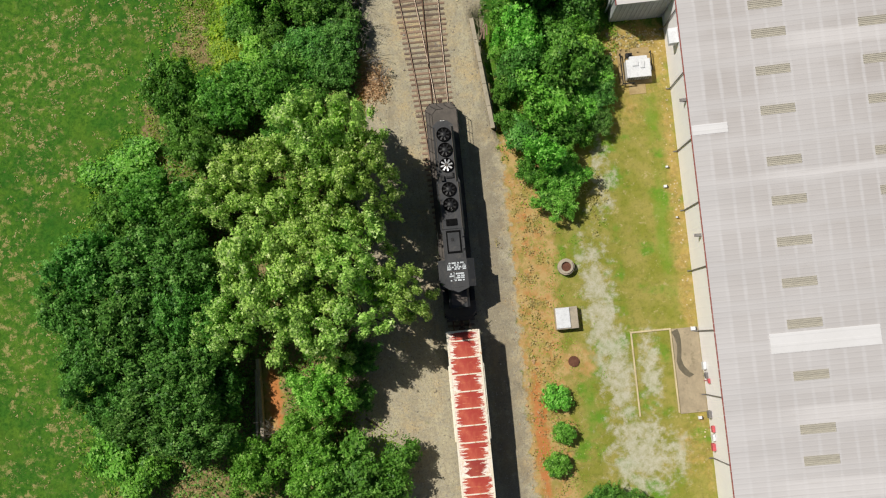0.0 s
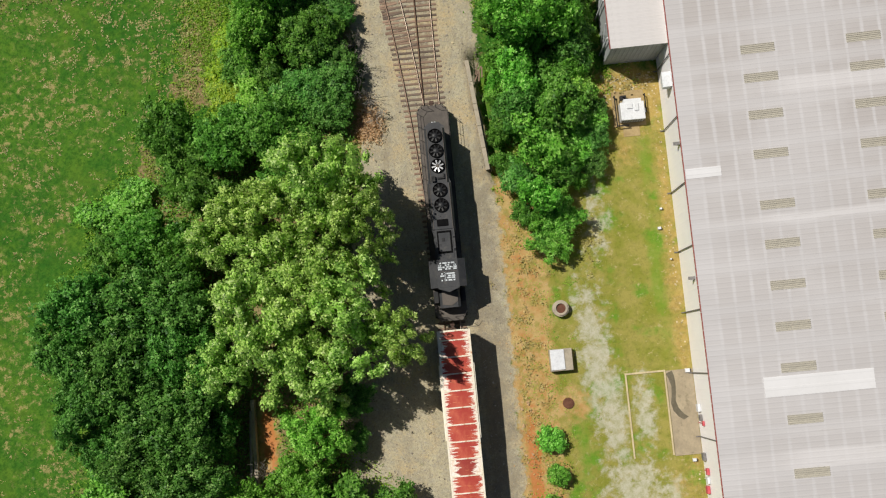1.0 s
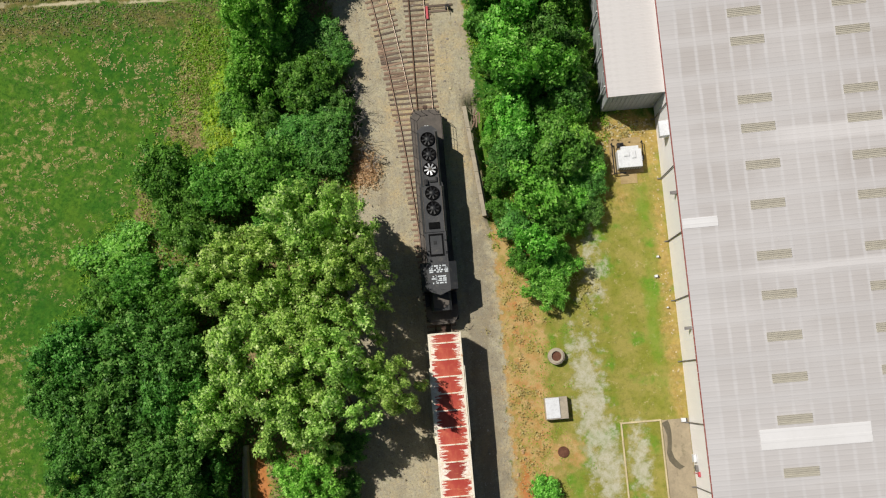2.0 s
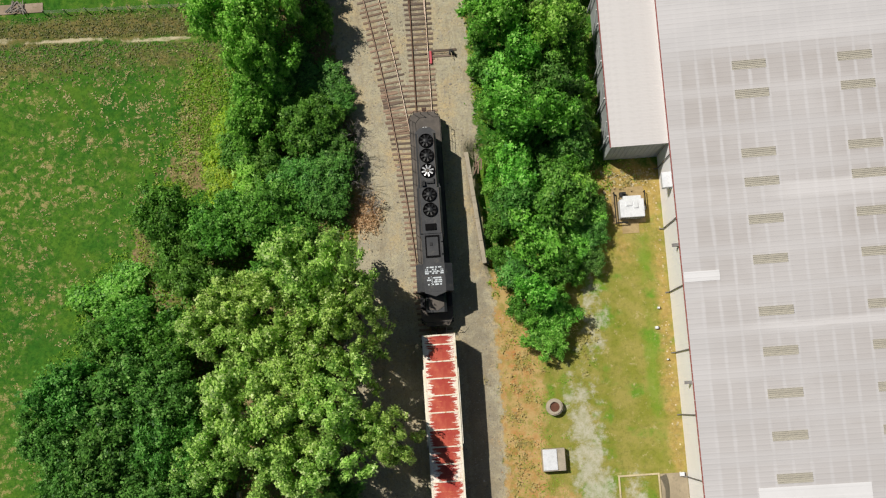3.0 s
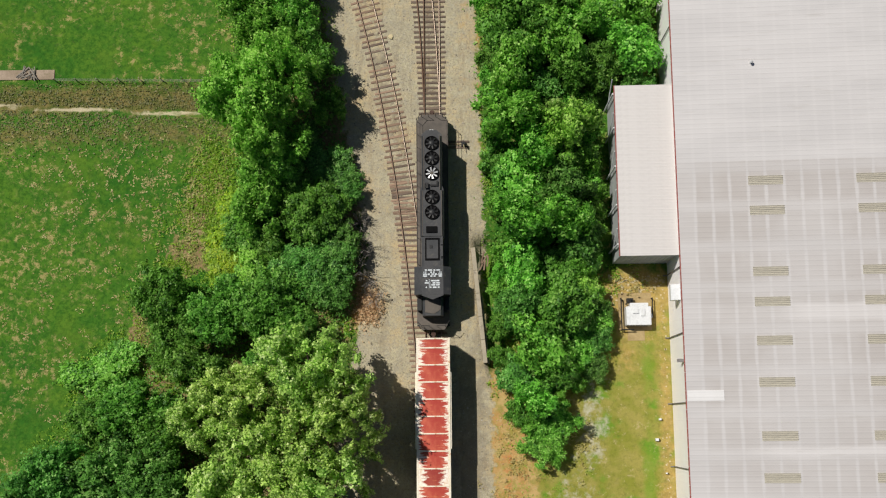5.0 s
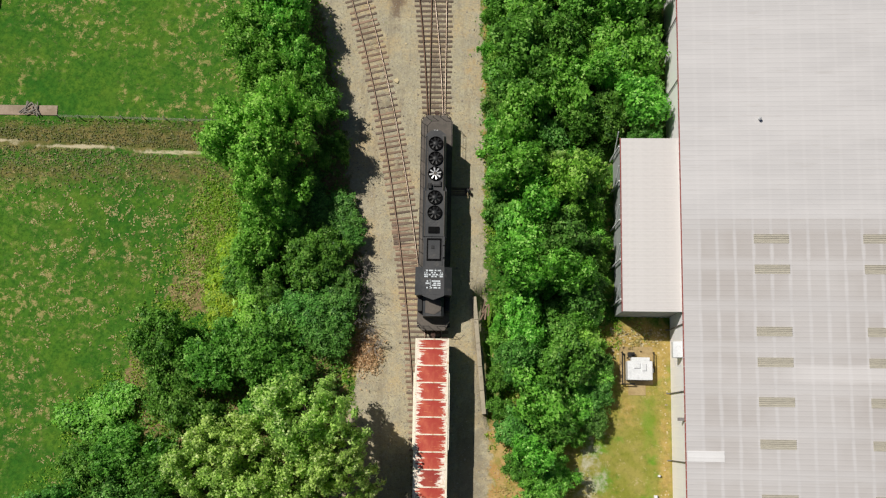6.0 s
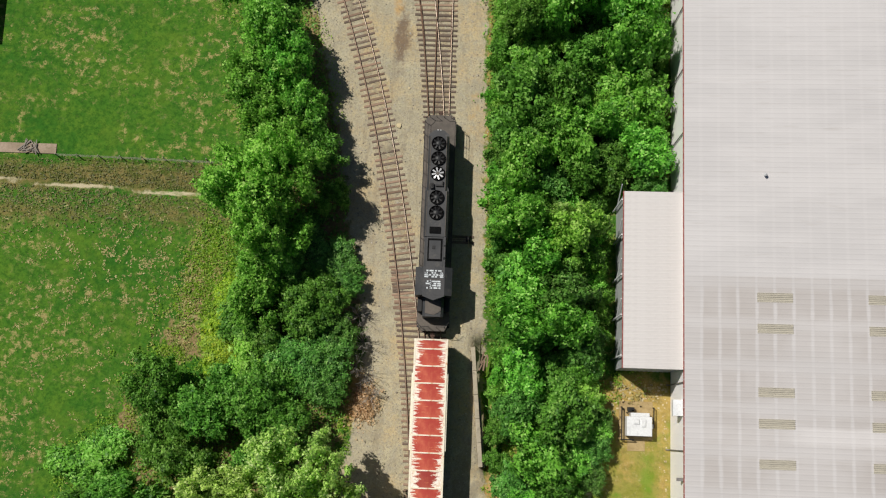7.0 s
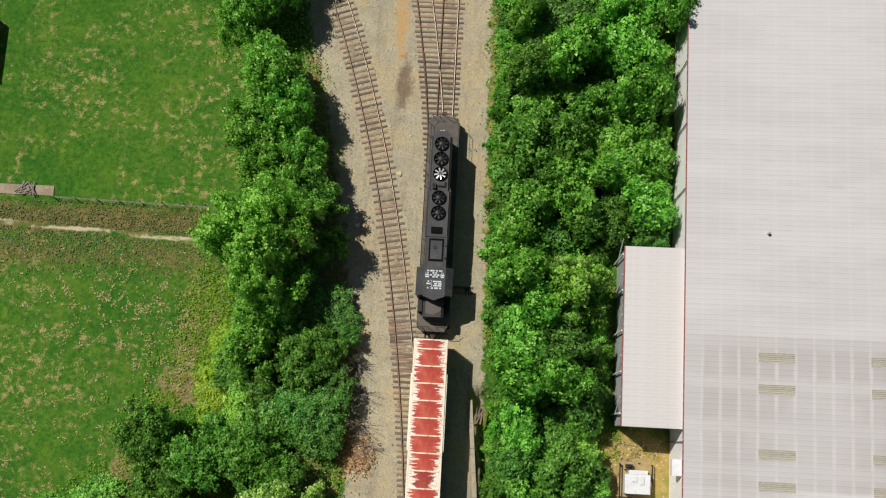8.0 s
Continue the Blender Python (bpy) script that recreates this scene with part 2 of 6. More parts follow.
def warehouse_roof_material():
    """Pale coated sheet; in the southern part, grey dusty bays between lighter coated bands."""
    m, t, p = nodes_of("coated_sheet_roof", 0.55)
    geo = t.nodes.new("ShaderNodeNewGeometry").outputs["Position"]
    sep = t.nodes.new("ShaderNodeSeparateXYZ")
    t.links.new(geo, sep.inputs[0])
    x, y = sep.outputs[0], sep.outputs[1]

    def wob(scale, stretch, amount):
        mp = t.nodes.new("ShaderNodeMapping")
        mp.inputs["Scale"].default_value = stretch
        t.links.new(geo, mp.inputs[0])
        n = nd(t, "ShaderNodeTexNoise", Scale=scale, Detail=4.0, Roughness=0.6)
        t.links.new(mp.outputs[0], n.inputs["Vector"])
        return calc(t, "MULTIPLY", calc(t, "SUBTRACT", n.outputs[0], 0.5), amount)

    def bands(v, period, offset, width, soft):
        w = calc(t, "ABSOLUTE", calc(t, "SUBTRACT", calc(t, "FRACT", calc(t, "ADD", calc(t, "DIVIDE", v, period), offset)), 0.5))
        return ramp(t, w, 0.5 - width - soft, 0.5 - width + soft)

    xb = bands(calc(t, "ADD", x, wob(0.8, (1, 0.3, 1), 0.35)), 1.555, 0.95, 0.09, 0.06)
    yb = bands(calc(t, "ADD", y, wob(0.5, (0.2, 1, 1), 0.5)), 3.62, 0.78, 0.14, 0.10)
    south = ramp(t, y, 37.55, 37.35)
    east = ramp(t, x, 23.3, 23.6)
    bay = calc(t, "MULTIPLY", south, calc(t, "SUBTRACT", 1.0, calc(t, "MAXIMUM", calc(t, "MULTIPLY", xb, 0.8), calc(t, "MULTIPLY", yb, 0.5))))
    bay = calc(t, "MULTIPLY", bay, calc(t, "ADD", 0.45, calc(t, "MULTIPLY", ramp(t, calc(t, "ADD", wob(0.09, (1, 1, 1), 2.0), 0.5), 0.2, 0.8), 0.55)))
    bay = calc(t, "MULTIPLY", bay, calc(t, "ADD", 0.5, calc(t, "MULTIPLY", east, 0.5)))
    bay = calc(t, "MULTIPLY", bay, calc(t, "ADD", 0.5, calc(t, "MULTIPLY", ramp(t, y, 0.0, 22.0), 0.5)))
    base = mix(t, ramp(t, calc(t, "ADD", wob(0.25, (0.3, 1.5, 1), 2.0), 0.5), 0.2, 0.8), (0.458, 0.443, 0.441), (0.502, 0.485, 0.482))
    base = mix(t, calc(t, "MULTIPLY", calc(t, "MULTIPLY", xb, calc(t, "SUBTRACT", 1.0, south)), 0.15), base, (0.555, 0.535, 0.53))
    col = mix(t, bay, base, (0.385, 0.358, 0.343))
    for at, half, start in ((23.9, 0.75, 27.0), (-9.0, 0.7, 24.0), (-15.4, 1.0, 22.0), (12.0, 0.35, 24.0)):
        wide = ramp(t, calc(t, "ABSOLUTE", calc(t, "SUBTRACT", calc(t, "ADD", y, wob(0.5, (0.3, 1, 1), 0.6)), at)), half + 0.25, half - 0.25)
        wide = calc(t, "MULTIPLY", wide, calc(t, "ADD", 0.35, ramp(t, x, start + 2.0, start + 6.0)))
        col = mix(t, calc(t, "MULTIPLY", wide, 0.5), col, (0.56, 0.54, 0.535))
    streak = ramp(t, calc(t, "ADD", wob(1.2, (0.25, 3.0, 1), 2.0), 0.5), 0.65, 0.9)
    col = mix(t, calc(t, "MULTIPLY", streak, 0.25), col, (0.38, 0.352, 0.325))
    t.links.new(col, p.inputs["Base Color"])
    return m


M_ROOF = warehouse_roof_material()


def ground_material():
    """Grass, bare soil, ballast stone, clay and worn lot, mixed by the zones laid on the ground."""
    m, t, p = nodes_of("ground_cover", 0.95)
    p.inputs["Specular IOR Level"].default_value = 0.1
    geo = t.nodes.new("ShaderNodeNewGeometry").outputs["Position"]

    def noise_at(scale, detail=5.0, rough=0.62, stretch=None):
        v = geo
        if stretch:
            mp = t.nodes.new("ShaderNodeMapping")
            mp.inputs["Scale"].default_value = stretch
            t.links.new(geo, mp.inputs[0])
            v = mp.outputs[0]
        n = nd(t, "ShaderNodeTexNoise", Scale=scale, Detail=detail, Roughness=rough)
        t.links.new(v, n.inputs["Vector"])
        return n.outputs[0]

    def zone(name, scale, amount, lo=0.42, hi=0.58):
        a = t.nodes.new("ShaderNodeAttribute")
        a.attribute_name = name
        return ramp(t, calc(t, "ADD", a.outputs["Fac"], calc(t, "MULTIPLY", calc(t, "SUBTRACT", noise_at(scale, 6, 0.7), 0.5), amount)), lo, hi)

    big, mid, fine = noise_at(0.06), noise_at(0.5), noise_at(4.0, 6, 0.75)
    stone = noise_at(9.0, 3, 0.8)
    blade = noise_at(2.2, 8, 0.8)
    # meadow
    grass = mix(t, ramp(t, big, 0.35, 0.65), (0.030, 0.118, 0.012), (0.056, 0.152, 0.015))
    grass = mix(t, ramp(t, noise_at(0.6, 8, 0.78), 0.40, 0.68), grass, (0.092, 0.186, 0.018))
    grass = mix(t, calc(t, "MULTIPLY", ramp(t, blade, 0.44, 0.60), 0.7), grass, (0.016, 0.072, 0.007))
    grass = mix(t, calc(t, "MULTIPLY", ramp(t, noise_at(0.19, 6, 0.7), 0.50, 0.66), 0.3), grass, (0.13, 0.20, 0.022))
    tuft = calc(t, "MULTIPLY", ramp(t, noise_at(1.3, 8, 0.82), 0.52, 0.60), ramp(t, noise_at(0.11, 5, 0.7), 0.41, 0.55))
    grass = mix(t, calc(t, "MULTIPLY", tuft, 0.8), grass, (0.36, 0.29, 0.12))
    straw = mix(t, ramp(t, noise_at(1.4, 7, 0.8, (0.6, 1, 1)), 0.4, 0.62), (0.075, 0.095, 0.020), (0.215, 0.165, 0.062))
    col = mix(t, calc(t, "MULTIPLY", zone("straw", 0.6, 1.7, 0.28, 0.8), 0.92), grass, straw)
    col = mix(t, calc(t, "MULTIPLY", calc(t, "MULTIPLY", zone("path", 1.2, 1.4, 0.45, 0.8), ramp(t, noise_at(1.0, 6, 0.75, (0.35, 1, 1)), 0.34, 0.52)), 0.9), col, (0.52, 0.45, 0.30))
    soil = mix(t, ramp(t, fine, 0.4, 0.65), (0.28, 0.19, 0.10), (0.15, 0.115, 0.055))
    soil = mix(t, ramp(t, noise_at(0.9, 7, 0.75), 0.5, 0.64), soil, (0.37, 0.28, 0.15))
    soil = mix(t, calc(t, "MULTIPLY", ramp(t, noise_at(1.4, 8, 0.8), 0.47, 0.58), 0.8), soil, (0.085, 0.15, 0.018))
    col = mix(t, zone("soil", 1.1, 2.6, 0.38, 0.72), col, soil)
    # lot behind the works
    lawn = mix(t, ramp(t, mid, 0.36, 0.64), (0.205, 0.215, 0.032), (0.295, 0.260, 0.068))
    lawn = mix(t, ramp(t, noise_at(0.23, 4), 0.52, 0.66), lawn, (0.115, 0.240, 0.020))
    lawn = mix(t, calc(t, "MULTIPLY", ramp(t, blade, 0.45, 0.7), 0.5), lawn, (0.075, 0.095, 0.018))
    lawn = mix(t, calc(t, "MULTIPLY", ramp(t, noise_at(1.3, 7, 0.75), 0.56, 0.66), 0.75), lawn, (0.42, 0.35, 0.17))
    lawn = mix(t, calc(t, "MULTIPLY", zone("lush", 0.6, 1.8, 0.35, 1.1), 0.6), lawn, (0.125, 0.245, 0.020))
    col = mix(t, zone("lot", 0.5, 0.5), col, lawn)
    worn = mix(t, ramp(t, noise_at(1.5, 7, 0.72), 0.40, 0.68), (0.50, 0.47, 0.385), (0.35, 0.345, 0.215))
    worn = mix(t, calc(t, "MULTIPLY", ramp(t, noise_at(3.5, 6, 0.8), 0.5, 0.66), 0.6), worn, (0.25, 0.27, 0.13))
    col = mix(t, calc(t, "MULTIPLY", zone("worn", 0.9, 2.6, 0.42, 1.0), 0.8), col, worn)
    dry = mix(t, ramp(t, noise_at(1.1, 7, 0.75), 0.4, 0.62), (0.42, 0.29, 0.09), (0.29, 0.205, 0.065))
    dry = mix(t, calc(t, "MULTIPLY", ramp(t, noise_at(3.0, 6, 0.8), 0.52, 0.66), 0.6), dry, (0.52, 0.43, 0.26))
    col = mix(t, calc(t, "MULTIPLY", zone("dry", 0.8, 1.5, 0.25, 0.85), 0.9), col, dry)
    clay = mix(t, ramp(t, noise_at(0.7, 6, 0.7), 0.4, 0.62), (0.45, 0.315, 0.13), (0.42, 0.235, 0.085))
    clay = mix(t, ramp(t, noise_at(2.0, 6, 0.75), 0.55, 0.68), clay, (0.46, 0.33, 0.18))
    clay = mix(t, calc(t, "MULTIPLY", ramp(t, noise_at(0.9, 7, 0.75), 0.46, 0.60), 0.75), clay, (0.24, 0.225, 0.05))
    col = mix(t, zone("clay", 0.8, 1.6, 0.3, 0.85), col, clay)
    col = mix(t, calc(t, "MULTIPLY", zone("redclay", 1.1, 1.6, 0.35, 0.8), 0.75), col, (0.46, 0.145, 0.048))
    # ballast and dust
    grit = mix(t, ramp(t, noise_at(0.5, 7, 0.75), 0.38, 0.62), (0.43, 0.385, 0.26), (0.345, 0.305, 0.21))
    grit = mix(t, ramp(t, noise_at(0.22, 6, 0.7), 0.44, 0.66), grit, (0.46, 0.36, 0.20))
    grit = mix(t, calc(t, "MULTIPLY", ramp(t, noise_at(1.7, 7, 0.8), 0.46, 0.62), 0.5), grit, (0.30, 0.285, 0.235))
    grit = mix(t, calc(t, "MULTIPLY", ramp(t, noise_at(4.5, 6, 0.85), 0.48, 0.62), 0.6), grit, (0.18, 0.155, 0.12))
    grit = mix(t, calc(t, "MULTIPLY", ramp(t, noise_at(5.5, 5, 0.85), 0.55, 0.66), 0.55), grit, (0.58, 0.53, 0.44))
    grit = mix(t, calc(t, "MULTIPLY", ramp(t, noise_at(0.8, 6, 0.75), 0.58, 0.70), 0.45), grit, (0.13, 0.14, 0.06))
    grit = mix(t, calc(t, "MULTIPLY", ramp(t, noise_at(0.9, 6, 0.72, (1.0, 0.16, 1)), 0.5, 0.68), 0.5), grit, (0.22, 0.18, 0.125))
    col = mix(t, zone("gravel", 0.9, 1.8, 0.36, 0.6), col, grit)
    col = mix(t, calc(t, "MULTIPLY", zone("ochre", 0.8, 1.4, 0.4, 0.9), 0.8), col, (0.46, 0.285, 0.115))
    col = mix(t, calc(t, "MULTIPLY", zone("oil", 1.0, 1.6, 0.4, 0.9), 0.75), col, (0.125, 0.08, 0.058))
    col = mix(t, calc(t, "MULTIPLY", zone("dirt", 0.7, 2.6, 0.3, 1.0), 0.55), col, (0.19, 0.16, 0.115))
    t.links.new(col, p.inputs["Base Color"])
    bump(t, p, calc(t, "ADD", calc(t, "MULTIPLY", fine, 0.6), calc(t, "MULTIPLY", stone, 0.4)), 0.7, 0.12)
    return m


M_GROUND = ground_material()


# ---- building blocks ----
def box(bm, x0, x1, y0, y1, z0, z1, bevel=0.0):
    vs = [bm.verts.new((x, y, z)) for z in (z0, z1) for y in (y0, y1) for x in (x0, x1)]
    fs = [bm.faces.new([vs[i] for i in q]) for q in ((0, 2, 3, 1), (4, 5, 7, 6), (0, 1, 5, 4), (2, 6, 7, 3), (0, 4, 6, 2), (1, 3, 7, 5))]
    if bevel:
        bmesh.ops.bevel(bm, geom=list({e for f in fs for e in f.edges}), offset=bevel, segments=2, affect="EDGES", profile=0.5)


def prism(bm, points, y0, y1):
    """An outline in x and z, drawn out along y."""
    a = [bm.verts.new((x, y0, z)) for x, z in points]
    b = [bm.verts.new((x, y1, z)) for x, z in points]
    n = len(points)
    for i in range(n):
        bm.faces.new((a[i], a[(i + 1) % n], b[(i + 1) % n], b[i]))
    bm.faces.new(a[::-1])
    bm.faces.new(b)


def slab(bm, points, z0, z1):
    """An outline in x and y, raised from z0 to z1."""
    a = [bm.verts.new((x, y, z0)) for x, y in points]
    b = [bm.verts.new((x, y, z1)) for x, y in points]
    n = len(points)
    for i in range(n):
        bm.faces.new((a[i], a[(i + 1) % n], b[(i + 1) % n], b[i]))
    bm.faces.new(a[::-1])
    bm.faces.new(b)


def rod(bm, p, q, r, n=8, r2=None):
    """A round bar from p to q."""
    p, q = Vector(p), Vector(q)
    m = (q - p).to_track_quat("Z", "Y").to_matrix()
    a, b = [], []
    for i in range(n):
        w = 2 * math.pi * i / n
        d = Vector((math.cos(w), math.sin(w), 0))
        a.append(bm.verts.new(p + m @ (d * r)))
        b.append(bm.verts.new(q + m @ (d * (r if r2 is None else r2))))
    for i in range(n):
        bm.faces.new((a[i], a[(i + 1) % n], b[(i + 1) % n], b[i]))
    bm.faces.new(a[::-1])
    bm.faces.new(b)


def tube(bm, x, y, z0, z1, r0, r1, n=24):
    """An upright ring with inner radius r0 and outer radius r1."""
    rings = []
    for r, z in ((r0, z0), (r1, z0), (r1, z1), (r0, z1)):
        rings.append([bm.verts.new((x + r * math.cos(2 * math.pi * i / n), y + r * math.sin(2 * math.pi * i / n), z)) for i in range(n)])
    for k in range(4):
        a, b = rings[k], rings[(k + 1) % 4]
        for i in range(n):
            bm.faces.new((a[i], a[(i + 1) % n], b[(i + 1) % n], b[i]))


def mesh_of(name, bm, material, smooth=False):
    bmesh.ops.recalc_face_normals(bm, faces=bm.faces)
    me = bpy.data.meshes.new(name)
    bm.to_mesh(me)
    bm.free()
    me.materials.append(material)
    if smooth:
        me.polygons.foreach_set("use_smooth", [True] * len(me.polygons))
    return me


def part(name, bm, material, parent=None, label="", smooth=False):
    ob = new(name, bm if isinstance(bm, bpy.types.Mesh) else mesh_of(name, bm, material, smooth))
    ob.parent = parent
    return tagged(ob, label)


def thing(name, x, y, z, label, category, group="", turn=0.0):
    ob = new(name)
    ob.matrix_basis = pose(x, y, z, 0, 0, turn)
    ob.empty_display_size = 0.3
    return tagged(ob, label, category, group)


def sheet(name, verts, faces, material):
    """A mesh from arrays of corners and of equal-sided faces."""
    me = bpy.data.meshes.new(name)
    verts, faces = np.asarray(verts, np.float32), np.asarray(faces, np.int32)
    k = faces.shape[1]
    me.vertices.add(len(verts))
    me.vertices.foreach_set("co", verts.ravel())
    me.loops.add(faces.size)
    me.loops.foreach_set("vertex_index", faces.ravel())
    me.polygons.add(len(faces))
    me.polygons.foreach_set("loop_start", np.arange(0, faces.size, k, dtype=np.int32))
    me.update(calc_edges=True)
    me.materials.append(material)
    return me


# ---- ground ----
def step(v, a, b):
    s = np.clip((v - a) / (b - a), 0, 1)
    return s * s * (3 - 2 * s)


def patch(x, y, cx, cy, rx, ry):
    return np.clip(1.25 - np.hypot((x - cx) / rx, (y - cy) / ry) * 0.75, 0, 1)


def height(x, y):
    z = -0.95 * (1 - step(x, -22, -12))
    z = z - 0.35 * np.exp(-(((y - 45.2) / 1.6) ** 2)) * (1 - step(x, -23, -18))
    off = x - (4.3 - 0.0945 * (y - 25.6))
    hollow = step(off, 0.0, 0.5) * (1 - step(off, 1.2, 2.8)) * step(y, 18.8, 20.2) * (1 - step(y, 31.0, 32.5))
    return z - 1.7 * hollow


def build_ground():
    far = [-3000, -1200, -500, -220, -120, -80]
    gx = np.concatenate([far, np.arange(-60, 60.1, 0.5), [-v for v in far[::-1]]])
    gy = np.concatenate([[v + 10 for v in far], np.arange(-40, 100.1, 0.5), [20 - v for v in far[::-1]]])
    X, Y = np.meshgrid(gx, gy)
    x, y = X.ravel(), Y.ravel()
    nx, ny = len(gx), len(gy)
    i = np.arange(nx * ny).reshape(ny, nx)
    me = sheet("ground", np.c_[x, y, height(x, y)], np.c_[i[:-1, :-1].ravel(), i[:-1, 1:].ravel(), i[1:, 1:].ravel(), i[1:, :-1].ravel()], M_GROUND)
    left = np.interp(y, [-60, -16, -10, -4, 10, 25, 31, 45, 58, 70, 120], [-5, -5, -10.5, -11, -9.5, -6.8, -6.3, -8.6, -11.2, -14.5, -28])
    right = np.interp(y, [-60, 0, 16, 20, 37, 53, 70, 120], [5.5, 5.5, 5.5, 5.2, 4.8, 4.4, 4.0, 4.0])
    zones = {
        "gravel": step(x - left, -1.5, 1.5) * (1 - step(x - right, -1.3, 1.1)),
        "lot": step(x, 6.0, 7.5) * (1 - step(y, 27, 30)),
        "clay": np.maximum.reduce([0.85 * np.exp(-(((x - np.interp(y, [16, 25, 37, 45, 53, 62, 70], [-3.6, -4.4, -5.6, -6.9, -8.6, -11.2, -13.9])) / 0.8) ** 2)) * step(y, 20, 26), step(x, 4.4, 5.8) * (1 - step(x, 8.2, 11.0)) * (1 - step(y, 17, 24)), patch(x, y, -6.6, 26.0, 1.5, 3.0), 0.6 * np.exp(-(((x - 4.5) / 0.6) ** 2)) * step(y, 33, 40), patch(x, y, 10.2, -2.7, 2.2, 1.6), patch(x, y, -9.3, -3.8, 1.1, 1.1), 0.25 * patch(x, y, 6.2, 26, 1.4, 12), patch(x, y, -18.4, -3.4, 1.2, 4.6)]),
        "worn": np.maximum.reduce([patch(x, y, 13.2, 1.5, 1.7, 8.0), patch(x, y, 14.3, -4.5, 1.5, 6.0), 0.8 * patch(x, y, 12.0, 6.0, 0.9, 4.0), patch(x, y, 15.5, -12.0, 3.4, 4.2), patch(x, y, 17.3, -4.0, 1.1, 4.0), 0.8 * patch(x, y, 14.6, 14.5, 1.5, 4.5), 0.8 * patch(x, y, 18.5, -12.0, 2.4, 3.0)]),
        "dry": np.maximum.reduce([1.1 * patch(x, y, 19.2, 25.8, 3.6, 3.4), 0.75 * patch(x, y, 21.5, 6, 0.9, 24), 0.55 * patch(x, y, 18.0, 21.0, 1.6, 2.5), 0.6 * patch(x, y, 20.5, -12, 1.4, 3.5)]),
        "lush": np.maximum.reduce([patch(x, y, 19.9, 8.5, 0.8, 6.5), patch(x, y, 20.0, 20.0, 0.8, 2.6), 0.8 * patch(x, y, 11.2, -6.5, 0.9, 5.0), 0.8 * patch(x, y, 11.5, 8.0, 0.9, 3.5)]),
        "redclay": np.maximum.reduce([patch(x, y, 6.5, -9.0, 0.7, 6.5), 0.4 * patch(x, y, 6.4, 2.0, 0.8, 5.0), 0.5 * patch(x, y, 6.8, 10.5, 0.8, 3.0), 0.7 * patch(x, y, -9.2, -7.6, 0.5, 0.8), patch(x, y, -18.2, -3.2, 0.7, 3.6)]),
        "soil": np.maximum.reduce([patch(x, y, -22.9, 30.9, 2.6, 1.9), patch(x, y, -28.2, 23.2, 0.9, 2.8), 0.8 * patch(x, y, -22.3, 34.6, 1.9, 2.6), 0.55 * patch(x, y, -21.3, 38.5, 1.6, 3.4), step(x, -30, -27) * (1 - step(x, -9, -7)) * (1 - step(y, 22, 27)) * 0.8, step(x, -15, -13) * (1 - step(x, -8, -6)) * 0.9 * step(y, 22, 25), 0.9 * patch(x, y, -28, -11.5, 5, 1.3)]),
        "straw": (1 - step(x, -21, -17)) * np.maximum(np.exp(-(((y - 46.4) / 1.5) ** 2)), 0.55 * np.exp(-(((y - 42.8) / 1.8) ** 2))),
        "path": (1 - step(x, -24, -20)) * np.clip(1.1 - np.abs(y - 45.25 + 0.05 * (x + 30)) * 2.5, 0, 1),
        "ochre": np.maximum(patch(x, y, -4.6, 68.0, 0.75, 5.0), 0.45 * patch(x, y, 3.2, 52.0, 1.6, 16.0)),
        "oil": np.maximum.reduce([patch(x, y, -4.0, 61.2, 0.85, 3.4), 0.6 * (1 - step(np.abs(x), 0.6, 1.1)) * np.ones_like(y)]),
        "dirt": step(x, 1.8, 2.6) * (1 - step(x, 3.9, 6.3)) * (1 - step(y, 17, 26)) * 0.9,
    }
    for name, v in zones.items():
        me.attributes.new(name, "FLOAT", "POINT").data.foreach_set("value", np.asarray(v, np.float32))
    me.polygons.foreach_set("use_smooth", [True] * len(me.polygons))
    tagged(new("ground", me), "grass field, pale railway gravel and mown works lot", "ground", kind="structure")


build_ground()


# ---- tracks ----
def siding_x(y):
    """The centre line of the siding that leaves the main line by the southern switch."""
    v = np.asarray(y, float) - 40.0
    return (-3.23 - 0.16495 * v - 0.002781 * v**2 - 1.605e-5 * v**3) * step(np.asarray(y, float), 3, 12)


def branch_x(y):
    """The centre line of the route that leaves by the northern switch."""
    return -0.0031 * np.maximum(np.asarray(y, float) - 41.0, 0.0) ** 2


def rail(parent, centre, side, y0, y1, head, cut=0.0):
    """One rail along a centre line, with foot, web and head."""
    ys = np.arange(y0, y1 + 0.01, 1.0)
    xs = centre(ys) + side * 0.752 + cut
    for name, profile, material in (("rail", ((-0.065, 0.05), (0.065, 0.05), (0.03, 0.075), (0.012, 0.09), (0.012, 0.155), (0.036, 0.165), (0.036, 0.192), (-0.036, 0.192), (-0.036, 0.165), (-0.012, 0.155), (-0.012, 0.09), (-0.03, 0.075)), M_RAIL), ("rail_head", ((-0.034, 0.1925), (0.034, 0.1925), (0.03, 0.203), (-0.03, 0.203)), head)):
        n, k = len(profile), len(ys)
        v = np.array([(x + px, y, pz) for x, y in zip(xs, ys) for px, pz in profile])
        f = [(i * n + j, i * n + (j + 1) % n, (i + 1) * n + (j + 1) % n, (i + 1) * n + j) for i in range(k - 1) for j in range(n)]
        part(name, sheet(name, v, f, material), material, parent)


def tie_mesh(name, material):
    bm = bmesh.new()
    box(bm, -0.5, 0.5, -0.115, 0.115, -0.12, 0.055, 0.012)
    return mesh_of(name, bm, material)


